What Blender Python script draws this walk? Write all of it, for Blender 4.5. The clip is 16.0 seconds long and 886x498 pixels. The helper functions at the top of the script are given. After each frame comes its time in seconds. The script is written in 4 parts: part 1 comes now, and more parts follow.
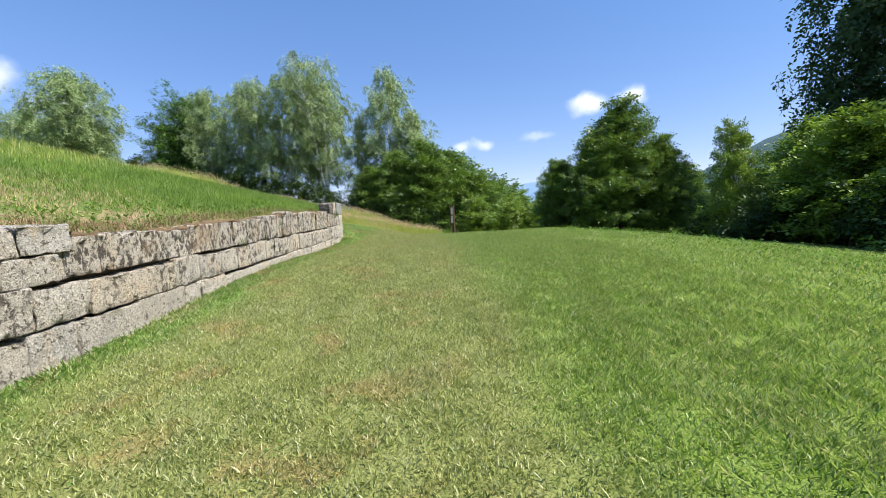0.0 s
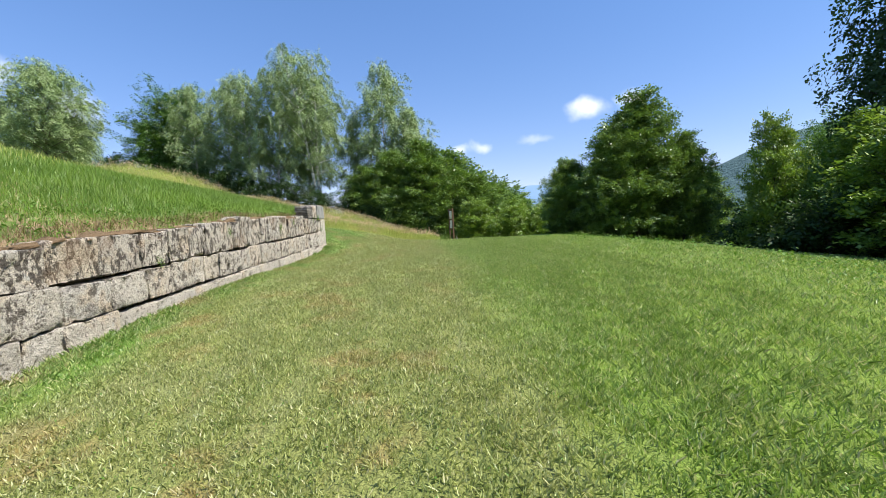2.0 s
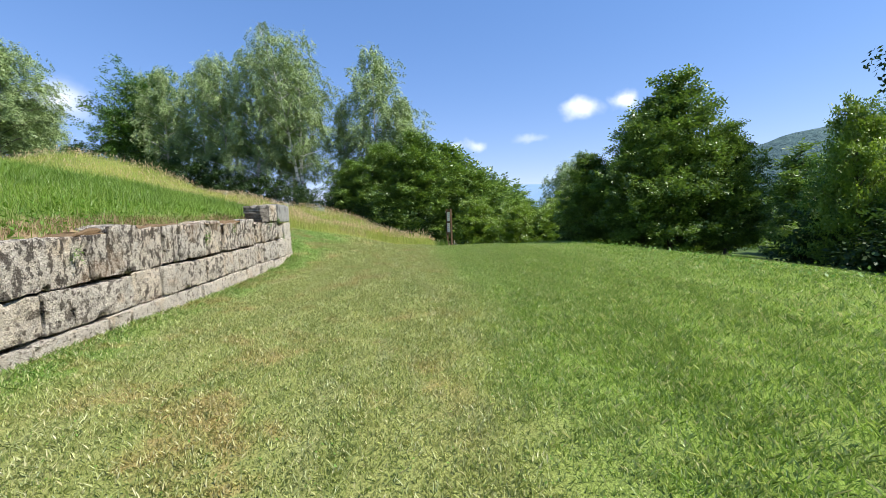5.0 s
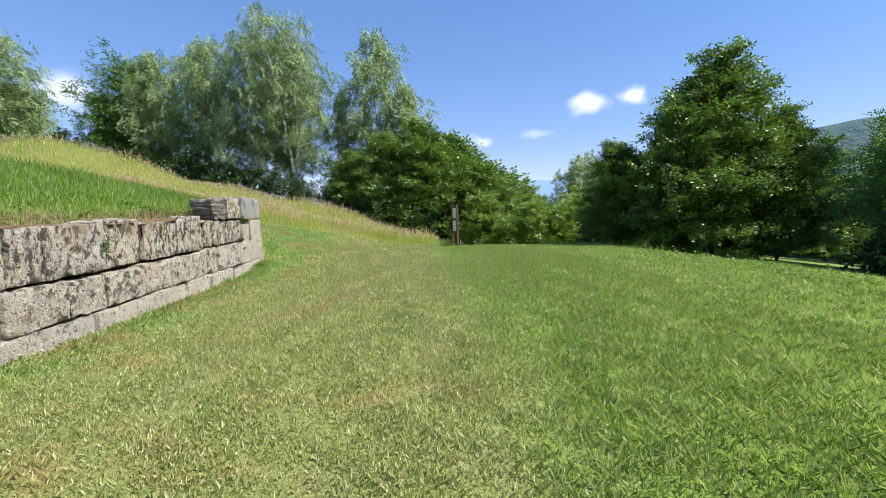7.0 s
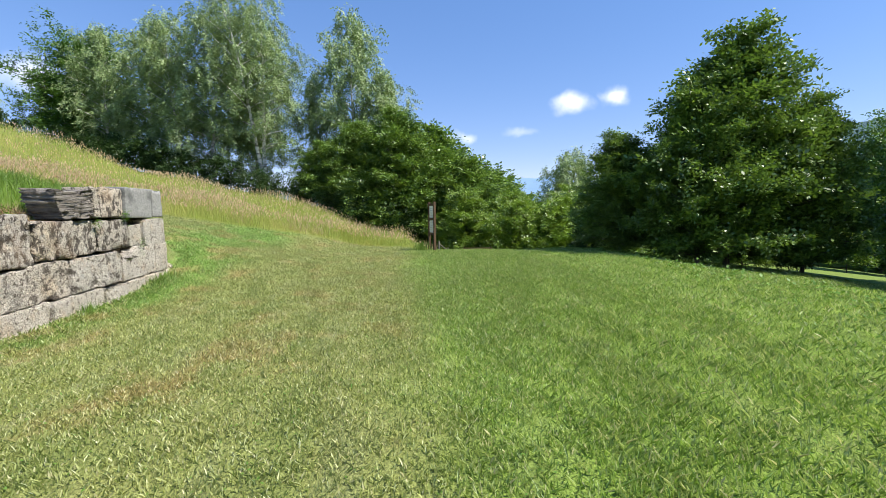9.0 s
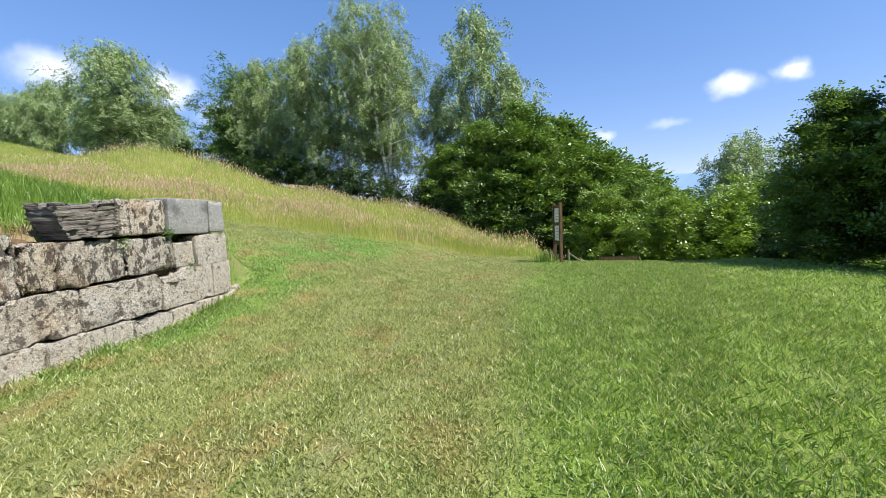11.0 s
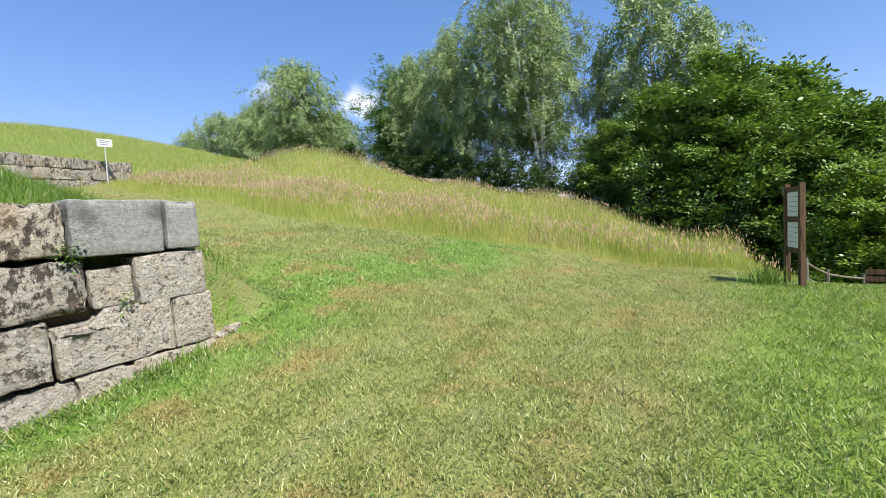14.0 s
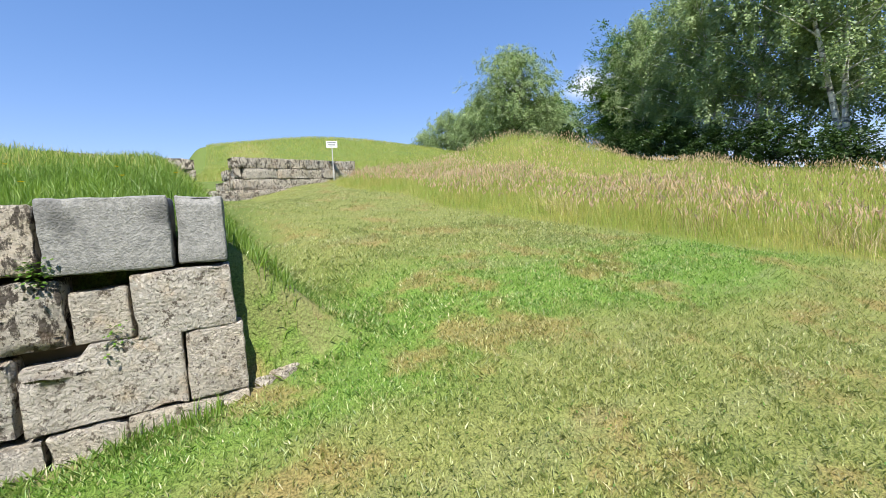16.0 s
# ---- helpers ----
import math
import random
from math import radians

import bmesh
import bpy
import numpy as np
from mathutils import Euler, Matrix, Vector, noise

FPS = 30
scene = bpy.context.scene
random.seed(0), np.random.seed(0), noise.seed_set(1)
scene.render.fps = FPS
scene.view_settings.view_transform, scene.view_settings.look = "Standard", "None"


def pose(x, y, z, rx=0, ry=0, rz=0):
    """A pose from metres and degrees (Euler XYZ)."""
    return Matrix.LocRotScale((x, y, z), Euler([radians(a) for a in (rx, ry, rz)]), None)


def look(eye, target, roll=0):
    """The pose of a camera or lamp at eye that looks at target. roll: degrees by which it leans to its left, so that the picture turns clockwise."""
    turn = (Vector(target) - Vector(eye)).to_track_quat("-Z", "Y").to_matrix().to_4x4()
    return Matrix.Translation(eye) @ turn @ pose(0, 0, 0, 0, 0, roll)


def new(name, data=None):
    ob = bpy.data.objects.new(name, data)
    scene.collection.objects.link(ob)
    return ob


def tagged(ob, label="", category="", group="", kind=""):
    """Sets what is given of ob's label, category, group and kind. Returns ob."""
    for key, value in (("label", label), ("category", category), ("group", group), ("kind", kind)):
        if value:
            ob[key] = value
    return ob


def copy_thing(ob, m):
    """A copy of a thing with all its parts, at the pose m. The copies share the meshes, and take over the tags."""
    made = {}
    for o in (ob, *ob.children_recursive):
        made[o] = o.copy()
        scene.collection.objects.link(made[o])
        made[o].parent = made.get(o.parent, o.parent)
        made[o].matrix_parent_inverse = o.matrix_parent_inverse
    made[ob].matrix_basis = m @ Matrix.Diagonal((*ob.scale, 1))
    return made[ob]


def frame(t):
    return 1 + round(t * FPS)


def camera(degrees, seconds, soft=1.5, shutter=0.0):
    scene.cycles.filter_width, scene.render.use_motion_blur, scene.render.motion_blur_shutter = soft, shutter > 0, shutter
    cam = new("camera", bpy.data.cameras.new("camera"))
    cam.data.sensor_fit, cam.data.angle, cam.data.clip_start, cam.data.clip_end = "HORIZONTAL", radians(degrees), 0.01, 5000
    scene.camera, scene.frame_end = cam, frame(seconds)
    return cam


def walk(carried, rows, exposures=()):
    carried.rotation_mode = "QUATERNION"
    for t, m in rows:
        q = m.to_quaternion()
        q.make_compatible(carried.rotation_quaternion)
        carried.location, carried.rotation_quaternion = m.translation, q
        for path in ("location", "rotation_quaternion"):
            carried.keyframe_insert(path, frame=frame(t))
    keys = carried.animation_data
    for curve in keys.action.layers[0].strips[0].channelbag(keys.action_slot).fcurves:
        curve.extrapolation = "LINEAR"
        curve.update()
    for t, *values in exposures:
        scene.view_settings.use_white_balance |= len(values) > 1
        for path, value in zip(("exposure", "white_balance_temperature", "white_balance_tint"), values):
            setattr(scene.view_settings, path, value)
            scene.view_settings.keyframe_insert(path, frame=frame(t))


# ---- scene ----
cam = camera(91.5, 16.0, soft=0.75)
PATH = [
    (0, (-0.027, -3.677, 0.301), (0.045, -1.682, 0.192), -3.1),
    (0.5, (-0.007, -2.864, 0.349), (0.059, -0.868, 0.234), -3.4),
    (1, (0.046, -2.102, 0.392), (0.124, -0.106, 0.281), -3.5),
    (1.5, (-0.018, -1.366, 0.43), (0.068, 0.629, 0.33), -3.0),
    (2, (0.1, -0.697, 0.493), (0.183, 1.299, 0.395), -2.8),
    (2.5, (0.128, 0.058, 0.546), (0.215, 2.053, 0.445), -2.8),
    (3, (0.156, 0.762, 0.594), (0.263, 2.756, 0.485), -2.6),
    (3.5, (0.223, 1.491, 0.622), (0.34, 3.485, 0.513), -2.5),
    (4, (0.188, 2.158, 0.667), (0.303, 4.151, 0.558), -2.2),
    (4.2, (0.144, 2.428, 0.72), (0.267, 4.421, 0.611), -2.1),
    (6.5, (0.189, 5.716, 0.913), (0.274, 7.711, 0.793), -1.7),
    (7, (0.327, 6.47, 0.973), (0.417, 8.464, 0.842), -1.5),
    (7.5, (0.436, 7.19, 1.034), (0.546, 9.182, 0.894), -1.3),
    (8, (0.607, 7.92, 1.069), (0.831, 9.902, 0.919), -0.8),
    (8.2, (0.621, 8.25, 1.086), (0.835, 10.233, 0.934), -0.7),
    (10.3, (1.268, 11.365, 1.128), (1.246, 13.361, 0.996), -1.1),
    (10.5, (1.29, 11.652, 1.11), (1.194, 13.645, 0.983), -1.2),
    (11, (1.312, 12.4, 1.156), (0.874, 14.349, 1.042), -2.1),
    (11.5, (1.3, 13.114, 1.203), (0.689, 15.016, 1.098), -2.4),
    (12, (1.366, 13.93, 1.202), (0.52, 15.739, 1.094), -3.0),
    (12.5, (1.24, 14.687, 1.189), (0.375, 16.487, 1.07), -2.8),
    (13, (1.27, 15.385, 1.23), (0.371, 17.167, 1.11), -2.7),
    (13.5, (1.148, 16.105, 1.238), (0.15, 17.834, 1.118), -2.9),
    (14, (0.99, 16.739, 1.299), (-0.14, 18.385, 1.184), -3.0),
    (14.5, (0.784, 17.518, 1.288), (-0.509, 19.039, 1.158), -3.4),
    (15, (0.467, 18.198, 1.357), (-0.86, 19.688, 1.224), -2.0),
    (15.5, (0.133, 18.875, 1.393), (-1.424, 20.124, 1.273), -2.6),
    (16, (-0.282, 19.44, 1.382), (-2.071, 20.328, 1.268), -3.2),
]
walk(cam, [(t, look(eye, target, roll)) for t, eye, target, roll in PATH], [(0, 0.95), (16, 0.95)])

# ---------- world, sun, exposure ----------
SUN_EL, SUN_AZ = 53.0, -20.0          # elevation; azimuth from +x towards +y
world = bpy.data.worlds.new("sky")
scene.world = world
world.use_nodes = True
wn, wl = world.node_tree.nodes, world.node_tree.links
wn.clear()
sky = wn.new("ShaderNodeTexSky")
sky.sky_type = "NISHITA"
sky.sun_disc = False
sky.sun_elevation = radians(SUN_EL)
sky.sun_rotation = radians(90 - SUN_AZ)
sky.altitude = 500
sky.air_density, sky.dust_density, sky.ozone_density = 1.0, 0.0, 3.5
bg = wn.new("ShaderNodeBackground")
bg.inputs["Strength"].default_value = 0.145
tc = wn.new("ShaderNodeTexCoord")
# small fair-weather clouds: soft spots round a few directions, broken up by noise
nz = wn.new("ShaderNodeTexNoise")
nz.inputs["Scale"].default_value, nz.inputs["Detail"].default_value = 16, 8
wl.new(tc.outputs["Generated"], nz.inputs["Vector"])


def wmath(op, a, b=None):
    n = wn.new("ShaderNodeMath")
    n.operation = op
    for i, v in enumerate((a, b)):
        if v is None:
            continue
        if isinstance(v, (int, float)):
            n.inputs[i].default_value = v
        else:
            wl.new(v, n.inputs[i])
    return n.outputs[0]


CLOUDS = [((0.352, 0.9, 0.232), 0.042, 0.024, 0.95), ((0.428, 0.871, 0.242), 0.030, 0.020, 0.95),
          ((0.137, 0.975, 0.177), 0.026, 0.013, 0.55), ((0.253, 0.95, 0.182), 0.036, 0.009, 0.28),
          ((0.09, 0.98, 0.170), 0.030, 0.012, 0.6), ((-0.594, 0.765, 0.232), 0.055, 0.035, 0.75),
          ((-0.782, 0.566, 0.275), 0.045, 0.035, 0.85), ((-0.672, 0.69, 0.272), 0.050, 0.036, 0.95)]
total = None
sep = wn.new("ShaderNodeVectorMath")
sep.operation = "NORMALIZE"
wl.new(tc.outputs["Generated"], sep.inputs[0])
warp = wn.new("ShaderNodeVectorMath")
warp.operation = "MULTIPLY_ADD"
wl.new(nz.outputs["Color"], warp.inputs[0])
warp.inputs[1].default_value = (0.07, 0.07, 0.05)
wl.new(sep.outputs[0], warp.inputs[2])
for c, rx, rz, amt in CLOUDS:
    d = wn.new("ShaderNodeVectorMath")
    d.operation = "SUBTRACT"
    wl.new(warp.outputs[0], d.inputs[0])
    v = Vector(c).normalized()
    d.inputs[1].default_value = (v.x + 0.035, v.y + 0.035, v.z + 0.025)
    s = wn.new("ShaderNodeVectorMath")
    s.operation = "MULTIPLY"
    wl.new(d.outputs[0], s.inputs[0])
    s.inputs[1].default_value = (1 / rx, 1 / rx, 1 / rz)
    ln = wn.new("ShaderNodeVectorMath")
    ln.operation = "LENGTH"
    wl.new(s.outputs[0], ln.inputs[0])
    mr = wn.new("ShaderNodeMapRange")
    mr.interpolation_type = "SMOOTHSTEP"
    mr.inputs["From Min"].default_value, mr.inputs["From Max"].default_value = 0.0, 1.25
    mr.inputs["To Min"].default_value, mr.inputs["To Max"].default_value = amt, 0
    wl.new(ln.outputs["Value"], mr.inputs["Value"])
    total = mr.outputs[0] if total is None else wmath("MAXIMUM", total, mr.outputs[0])
cm = wn.new("ShaderNodeMix")
cm.data_type = "RGBA"
wl.new(total, cm.inputs[0])
even = wn.new("ShaderNodeGamma")
even.inputs["Gamma"].default_value = 0.62
wl.new(sky.outputs[0], even.inputs["Color"])
rich = wn.new("ShaderNodeHueSaturation")
rich.inputs["Saturation"].default_value = 1.5
wl.new(even.outputs[0], rich.inputs["Color"])
tint = wn.new("ShaderNodeVectorMath")
tint.operation = "MULTIPLY"
tint.inputs[1].default_value = (1.33, 1.12, 1.27)
wl.new(rich.outputs[0], tint.inputs[0])
wl.new(tint.outputs[0], cm.inputs[6])
cm.inputs[7].default_value = (5.2, 5.3, 5.6, 1)
wl.new(cm.outputs[2], bg.inputs["Color"])
wo = wn.new("ShaderNodeOutputWorld")
wl.new(bg.outputs[0], wo.inputs[0])

sun = new("sun", bpy.data.lights.new("sun", "SUN"))
sun.data.energy, sun.data.angle, sun.data.color = 4.4, radians(0.53), (1.0, 0.95, 0.87)
se, sa = radians(SUN_EL), radians(SUN_AZ)
SUN_DIR = Vector((math.cos(se) * math.cos(sa), math.cos(se) * math.sin(sa), math.sin(se)))
sun.matrix_world = look(SUN_DIR * 60, (0, 0, 0))

# ---------- materials ----------


def material(name):
    m = bpy.data.materials.new(name)
    m.use_nodes = True
    nt = m.node_tree
    nt.nodes.clear()
    out = nt.nodes.new("ShaderNodeOutputMaterial")
    return m, nt, out


def node(nt, kind, **kw):
    n = nt.nodes.new(kind)
    for k, v in kw.items():
        n.inputs[k.replace("_", " ")].default_value = v
    return n


def noise_tex(nt, vec, scale, detail=5, rough=0.55):
    n = node(nt, "ShaderNodeTexNoise", Scale=scale, Detail=detail, Roughness=rough)
    nt.links.new(vec, n.inputs["Vector"])
    return n.outputs["Fac"]


def ramp(nt, fac, *stops):
    n = nt.nodes.new("ShaderNodeValToRGB")
    el = n.color_ramp.elements
    while len(el) < len(stops):
        el.new(0.5)
    for e, (p, c) in zip(el, stops):
        e.position, e.color = p, (*c, 1) if len(c) == 3 else c
    nt.links.new(fac, n.inputs[0])
    return n.outputs[0]


def mix(nt, fac, a, b, blend="MIX"):
    n = nt.nodes.new("ShaderNodeMix")
    n.data_type, n.blend_type = "RGBA", blend
    for i, v in ((0, fac), (6, a), (7, b)):
        if isinstance(v, (int, float)):
            n.inputs[i].default_value = v
        elif isinstance(v, tuple):
            n.inputs[i].default_value = (*v, 1)
        else:
            nt.links.new(v, n.inputs[i])
    return n.outputs[2]


def rng(nt, val, a, b, lo=0.0, hi=1.0):
    n = nt.nodes.new("ShaderNodeMapRange")
    n.interpolation_type = "SMOOTHSTEP"
    for k, v in (("From Min", a), ("From Max", b), ("To Min", lo), ("To Max", hi)):
        n.inputs[k].default_value = v
    nt.links.new(val, n.inputs["Value"])
    return n.outputs[0]


def mth(nt, op, a, b=0.0):
    n = nt.nodes.new("ShaderNodeMath")
    n.operation = op
    for i, v in enumerate((a, b)):
        if isinstance(v, (int, float)):
            n.inputs[i].default_value = v
        else:
            nt.links.new(v, n.inputs[i])
    return n.outputs[0]


def bump(nt, height, strength, dist):
    n = node(nt, "ShaderNodeBump", Strength=strength, Distance=dist)
    nt.links.new(height, n.inputs["Height"])
    return n.outputs[0]


def obj_co(nt):
    return nt.nodes.new("ShaderNodeTexCoord").outputs["Object"]


def world_co(nt):
    return nt.nodes.new("ShaderNodeNewGeometry").outputs["Position"]


def attr(nt, name):
    n = nt.nodes.new("ShaderNodeAttribute")
    n.attribute_name = name
    return n.outputs["Fac"]


def lawn_colour(nt):
    """Colour of the mown turf: a paler worn track beside the wall, deeper green downhill, dry spots."""
    co = world_co(nt)
    big, mid = noise_tex(nt, co, 0.35, 3), noise_tex(nt, co, 1.7, 5)
    xyz = nt.nodes.new("ShaderNodeSeparateXYZ")
    nt.links.new(co, xyz.inputs[0])
    x = mth(nt, "ADD", xyz.outputs[0], mth(nt, "MULTIPLY", mth(nt, "SUBTRACT", big, 0.5), 2.4))
    right = rng(nt, x, 0.4, 1.7)
    wallside = mth(nt, "MULTIPLY", rng(nt, x, -3.2, -4.2), rng(nt, x, -7.5, -5.5))
    pale = mix(nt, mid, (0.36, 0.37, 0.12), (0.26, 0.325, 0.085))
    deep = mix(nt, mid, (0.26, 0.39, 0.06), (0.19, 0.325, 0.045))
    col = mix(nt, right, pale, deep)
    col = mix(nt, wallside, col, (0.18, 0.345, 0.05))
    dry = noise_tex(nt, co, 0.9, 6, 0.65)
    dry = mth(nt, "MULTIPLY", rng(nt, dry, 0.51, 0.64), rng(nt, x, 1.5, -0.5))
    col = mix(nt, mth(nt, "MULTIPLY", dry, 0.75), col, (0.42, 0.30, 0.12))
    st = nt.nodes.new("ShaderNodeVectorMath")
    st.operation = "MULTIPLY"
    nt.links.new(co, st.inputs[0])
    st.inputs[1].default_value = (1.5, 0.28, 0.3)
    streak = noise_tex(nt, st.outputs[0], 1.6, 4, 0.6)
    col = mix(nt, mth(nt, "MULTIPLY", rng(nt, streak, 0.50, 0.66, 0.0, 0.5), rng(nt, right, 0.0, 1.0, 1.0, 0.45)), col, (0.30, 0.33, 0.14))
    return mix(nt, rng(nt, streak, 0.48, 0.34, 0.0, 0.3), col, (0.08, 0.16, 0.02))


def leafy(name, colour_fn, translucent=0.35, gloss=0.08, rough=0.5):
    m, nt, out = material(name)
    col = colour_fn(nt)
    d = node(nt, "ShaderNodeBsdfDiffuse")
    t = node(nt, "ShaderNodeBsdfTranslucent")
    g = node(nt, "ShaderNodeBsdfGlossy", Roughness=rough)
    nt.links.new(col, d.inputs[0])
    tcol = mix(nt, 0.5, col, (1.0, 1.0, 0.5), "MULTIPLY")
    nt.links.new(tcol, t.inputs[0])
    a = nt.nodes.new("ShaderNodeMixShader")
    a.inputs[0].default_value = translucent
    nt.links.new(d.outputs[0], a.inputs[1])
    nt.links.new(t.outputs[0], a.inputs[2])
    b = nt.nodes.new("ShaderNodeMixShader")
    b.inputs[0].default_value = gloss
    nt.links.new(a.outputs[0], b.inputs[1])
    nt.links.new(g.outputs[0], b.inputs[2])
    nt.links.new(b.outputs[0], out.inputs[0])
    return m


def island(nt):
    return nt.nodes.new("ShaderNodeNewGeometry").outputs["Random Per Island"]


def varied(base, tip, dark=None):
    def fn(nt):
        c = mix(nt, island(nt), base, tip)
        n = noise_tex(nt, world_co(nt), 0.8, 3)
        return mix(nt, rng(nt, n, 0.35, 0.65, 0.0, 0.55), c, dark or tuple(v * 0.6 for v in base))
    return fn


def lawn_blade(nt):
    c = lawn_colour(nt)
    r = island(nt)
    c = mix(nt, rng(nt, r, 0.0, 0.35, 0.6, 0.0), c, (0.08, 0.15, 0.018))
    c = mix(nt, rng(nt, r, 0.35, 0.90, 0.0, 0.95), c, mix(nt, 0.55, c, (0.66, 0.70, 0.28)))
    return mix(nt, rng(nt, r, 0.90, 0.95, 0.0, 0.75), c, (0.60, 0.55, 0.32))


M_LAWN = leafy("lawn_blades", lawn_blade, 0.42, 0.06, 0.42)
M_BANK = leafy("bank_blades", varied((0.14, 0.27, 0.025), (0.25, 0.36, 0.045), (0.10, 0.19, 0.025)), 0.4, 0.05)
M_TALL = leafy("tall_blades", varied((0.34, 0.42, 0.08), (0.60, 0.52, 0.19), (0.27, 0.41, 0.07)), 0.48, 0.03)
M_SEED = leafy("seed_heads", varied((0.74, 0.54, 0.36), (0.84, 0.66, 0.48), (0.68, 0.48, 0.31)), 0.5, 0.02)
M_STRAW = leafy("straw", varied((0.50, 0.40, 0.18), (0.62, 0.52, 0.28)), 0.3, 0.05)
M_DEAD = leafy("dead_grass", varied((0.24, 0.16, 0.08), (0.42, 0.31, 0.17)), 0.25, 0.03)
M_WEED = leafy("weed_leaves", varied((0.10, 0.22, 0.025), (0.17, 0.31, 0.045)), 0.35, 0.03)
M_HORN = leafy("hornbeam_leaves", varied((0.09, 0.175, 0.025), (0.23, 0.35, 0.055)), 0.33, 0.07, 0.45)
M_LIME = leafy("sunny_leaves", varied((0.15, 0.26, 0.025), (0.28, 0.40, 0.055)), 0.4, 0.06, 0.5)
M_BIRCH = leafy("birch_leaves", varied((0.20, 0.29, 0.10), (0.38, 0.49, 0.20)), 0.35, 0.05, 0.5)
M_ROW = leafy("path_end_leaves", varied((0.085, 0.17, 0.024), (0.25, 0.38, 0.055)), 0.28, 0.06, 0.5)
M_OAK = leafy("oak_leaves", varied((0.065, 0.15, 0.02), (0.15, 0.28, 0.038)), 0.3, 0.05)
# Near-black green: shade is put into this leaf colour itself.
M_DARK = leafy("shade_darkened_leaves", varied((0.035, 0.075, 0.018), (0.065, 0.12, 0.028)), 0.3, 0.03)
M_YEL = leafy("yellow_petals", varied((0.75, 0.55, 0.02), (0.85, 0.7, 0.05)), 0.3, 0.02)


def principled(name, colour_fn, rough=0.9, bump_fn=None, spec=0.2):
    m, nt, out = material(name)
    p = node(nt, "ShaderNodeBsdfPrincipled", Roughness=rough)
    p.inputs["Specular IOR Level"].default_value = spec
    nt.links.new(colour_fn(nt), p.inputs["Base Color"])
    if bump_fn:
        nt.links.new(bump_fn(nt), p.inputs["Normal"])
    nt.links.new(p.outputs[0], out.inputs[0])
    return m


def ground_colour(nt):
    co = world_co(nt)
    base = lawn_colour(nt)
    thatch = rng(nt, noise_tex(nt, co, 55, 4, 0.7), 0.36, 0.62)
    lawn = mix(nt, thatch, mix(nt, 0.7, base, (0.03, 0.035, 0.01)), mix(nt, 0.3, base, (0.16, 0.14, 0.06)))
    tall = mix(nt, noise_tex(nt, co, 1.5), (0.13, 0.17, 0.035), (0.22, 0.21, 0.06))
    bank = mix(nt, noise_tex(nt, co, 2.2), (0.11, 0.19, 0.03), (0.15, 0.16, 0.06))
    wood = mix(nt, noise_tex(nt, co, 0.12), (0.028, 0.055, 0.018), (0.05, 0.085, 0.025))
    meadow = mix(nt, noise_tex(nt, co, 0.5), (0.13, 0.20, 0.04), (0.19, 0.24, 0.06))
    soil = mix(nt, noise_tex(nt, co, 9), (0.25, 0.18, 0.10), (0.36, 0.27, 0.17))
    c = mix(nt, attr(nt, "tall"), lawn, tall)
    c = mix(nt, attr(nt, "bank"), c, bank)
    c = mix(nt, attr(nt, "meadow"), c, meadow)
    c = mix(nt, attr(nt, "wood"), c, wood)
    bare = mth(nt, "MULTIPLY", attr(nt, "bare"), rng(nt, noise_tex(nt, co, 3.5), 0.40, 0.56))
    return mix(nt, bare, c, soil)


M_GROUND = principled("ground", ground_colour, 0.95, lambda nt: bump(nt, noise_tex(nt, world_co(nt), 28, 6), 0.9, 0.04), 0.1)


def stone_colour(nt):
    co = obj_co(nt)
    info = nt.nodes.new("ShaderNodeObjectInfo")
    off = nt.nodes.new("ShaderNodeVectorMath")
    off.operation = "MULTIPLY_ADD"
    nt.links.new(info.outputs["Random"], off.inputs[0])
    off.inputs[1].default_value = (31, 17, 23)
    nt.links.new(co, off.inputs[2])
    v = off.outputs[0]
    base = ramp(nt, info.outputs["Random"], (0.0, (0.60, 0.54, 0.45)), (0.3, (0.68, 0.62, 0.52)), (0.55, (0.69, 0.61, 0.50)),
                (0.8, (0.62, 0.58, 0.51)), (1.0, (0.73, 0.62, 0.47)))
    blot = noise_tex(nt, v, 3.2, 6, 0.6)
    c = mix(nt, rng(nt, blot, 0.46, 0.66, 0.0, 0.7), base, (0.42, 0.385, 0.33))
    warm = noise_tex(nt, v, 1.6, 4, 0.6)
    c = mix(nt, rng(nt, warm, 0.54, 0.66, 0.0, 0.65), c, (0.76, 0.59, 0.40))
    fine = noise_tex(nt, v, 38, 6, 0.7)
    c = mix(nt, rng(nt, fine, 0.40, 0.62, 0, 0.55), c, (0.66, 0.60, 0.50))
    pits = noise_tex(nt, v, 14, 8, 0.75)
    c = mix(nt, rng(nt, pits, 0.55, 0.60, 0.0, 0.85), c, (0.12, 0.095, 0.07))
    small = noise_tex(nt, v, 42, 5, 0.7)
    c = mix(nt, rng(nt, small, 0.60, 0.66, 0.0, 0.7), c, (0.12, 0.10, 0.08))
    lich = noise_tex(nt, v, 6.5, 5, 0.6)
    return mix(nt, rng(nt, lich, 0.62, 0.70, 0, 0.6), c, (0.66, 0.65, 0.60))


def stone_bump(nt):
    co = obj_co(nt)
    a, b, c = noise_tex(nt, co, 9, 8, 0.7), noise_tex(nt, co, 45, 6, 0.7), noise_tex(nt, co, 3, 3)
    d = rng(nt, noise_tex(nt, co, 26, 5, 0.7), 0.40, 0.56)
    h = mth(nt, "ADD", mth(nt, "MULTIPLY", a, 1.3), mth(nt, "ADD", mth(nt, "MULTIPLY", b, 0.6), mth(nt, "ADD", c, mth(nt, "MULTIPLY", d, 0.45))))
    return bump(nt, h, 1.0, 0.05)


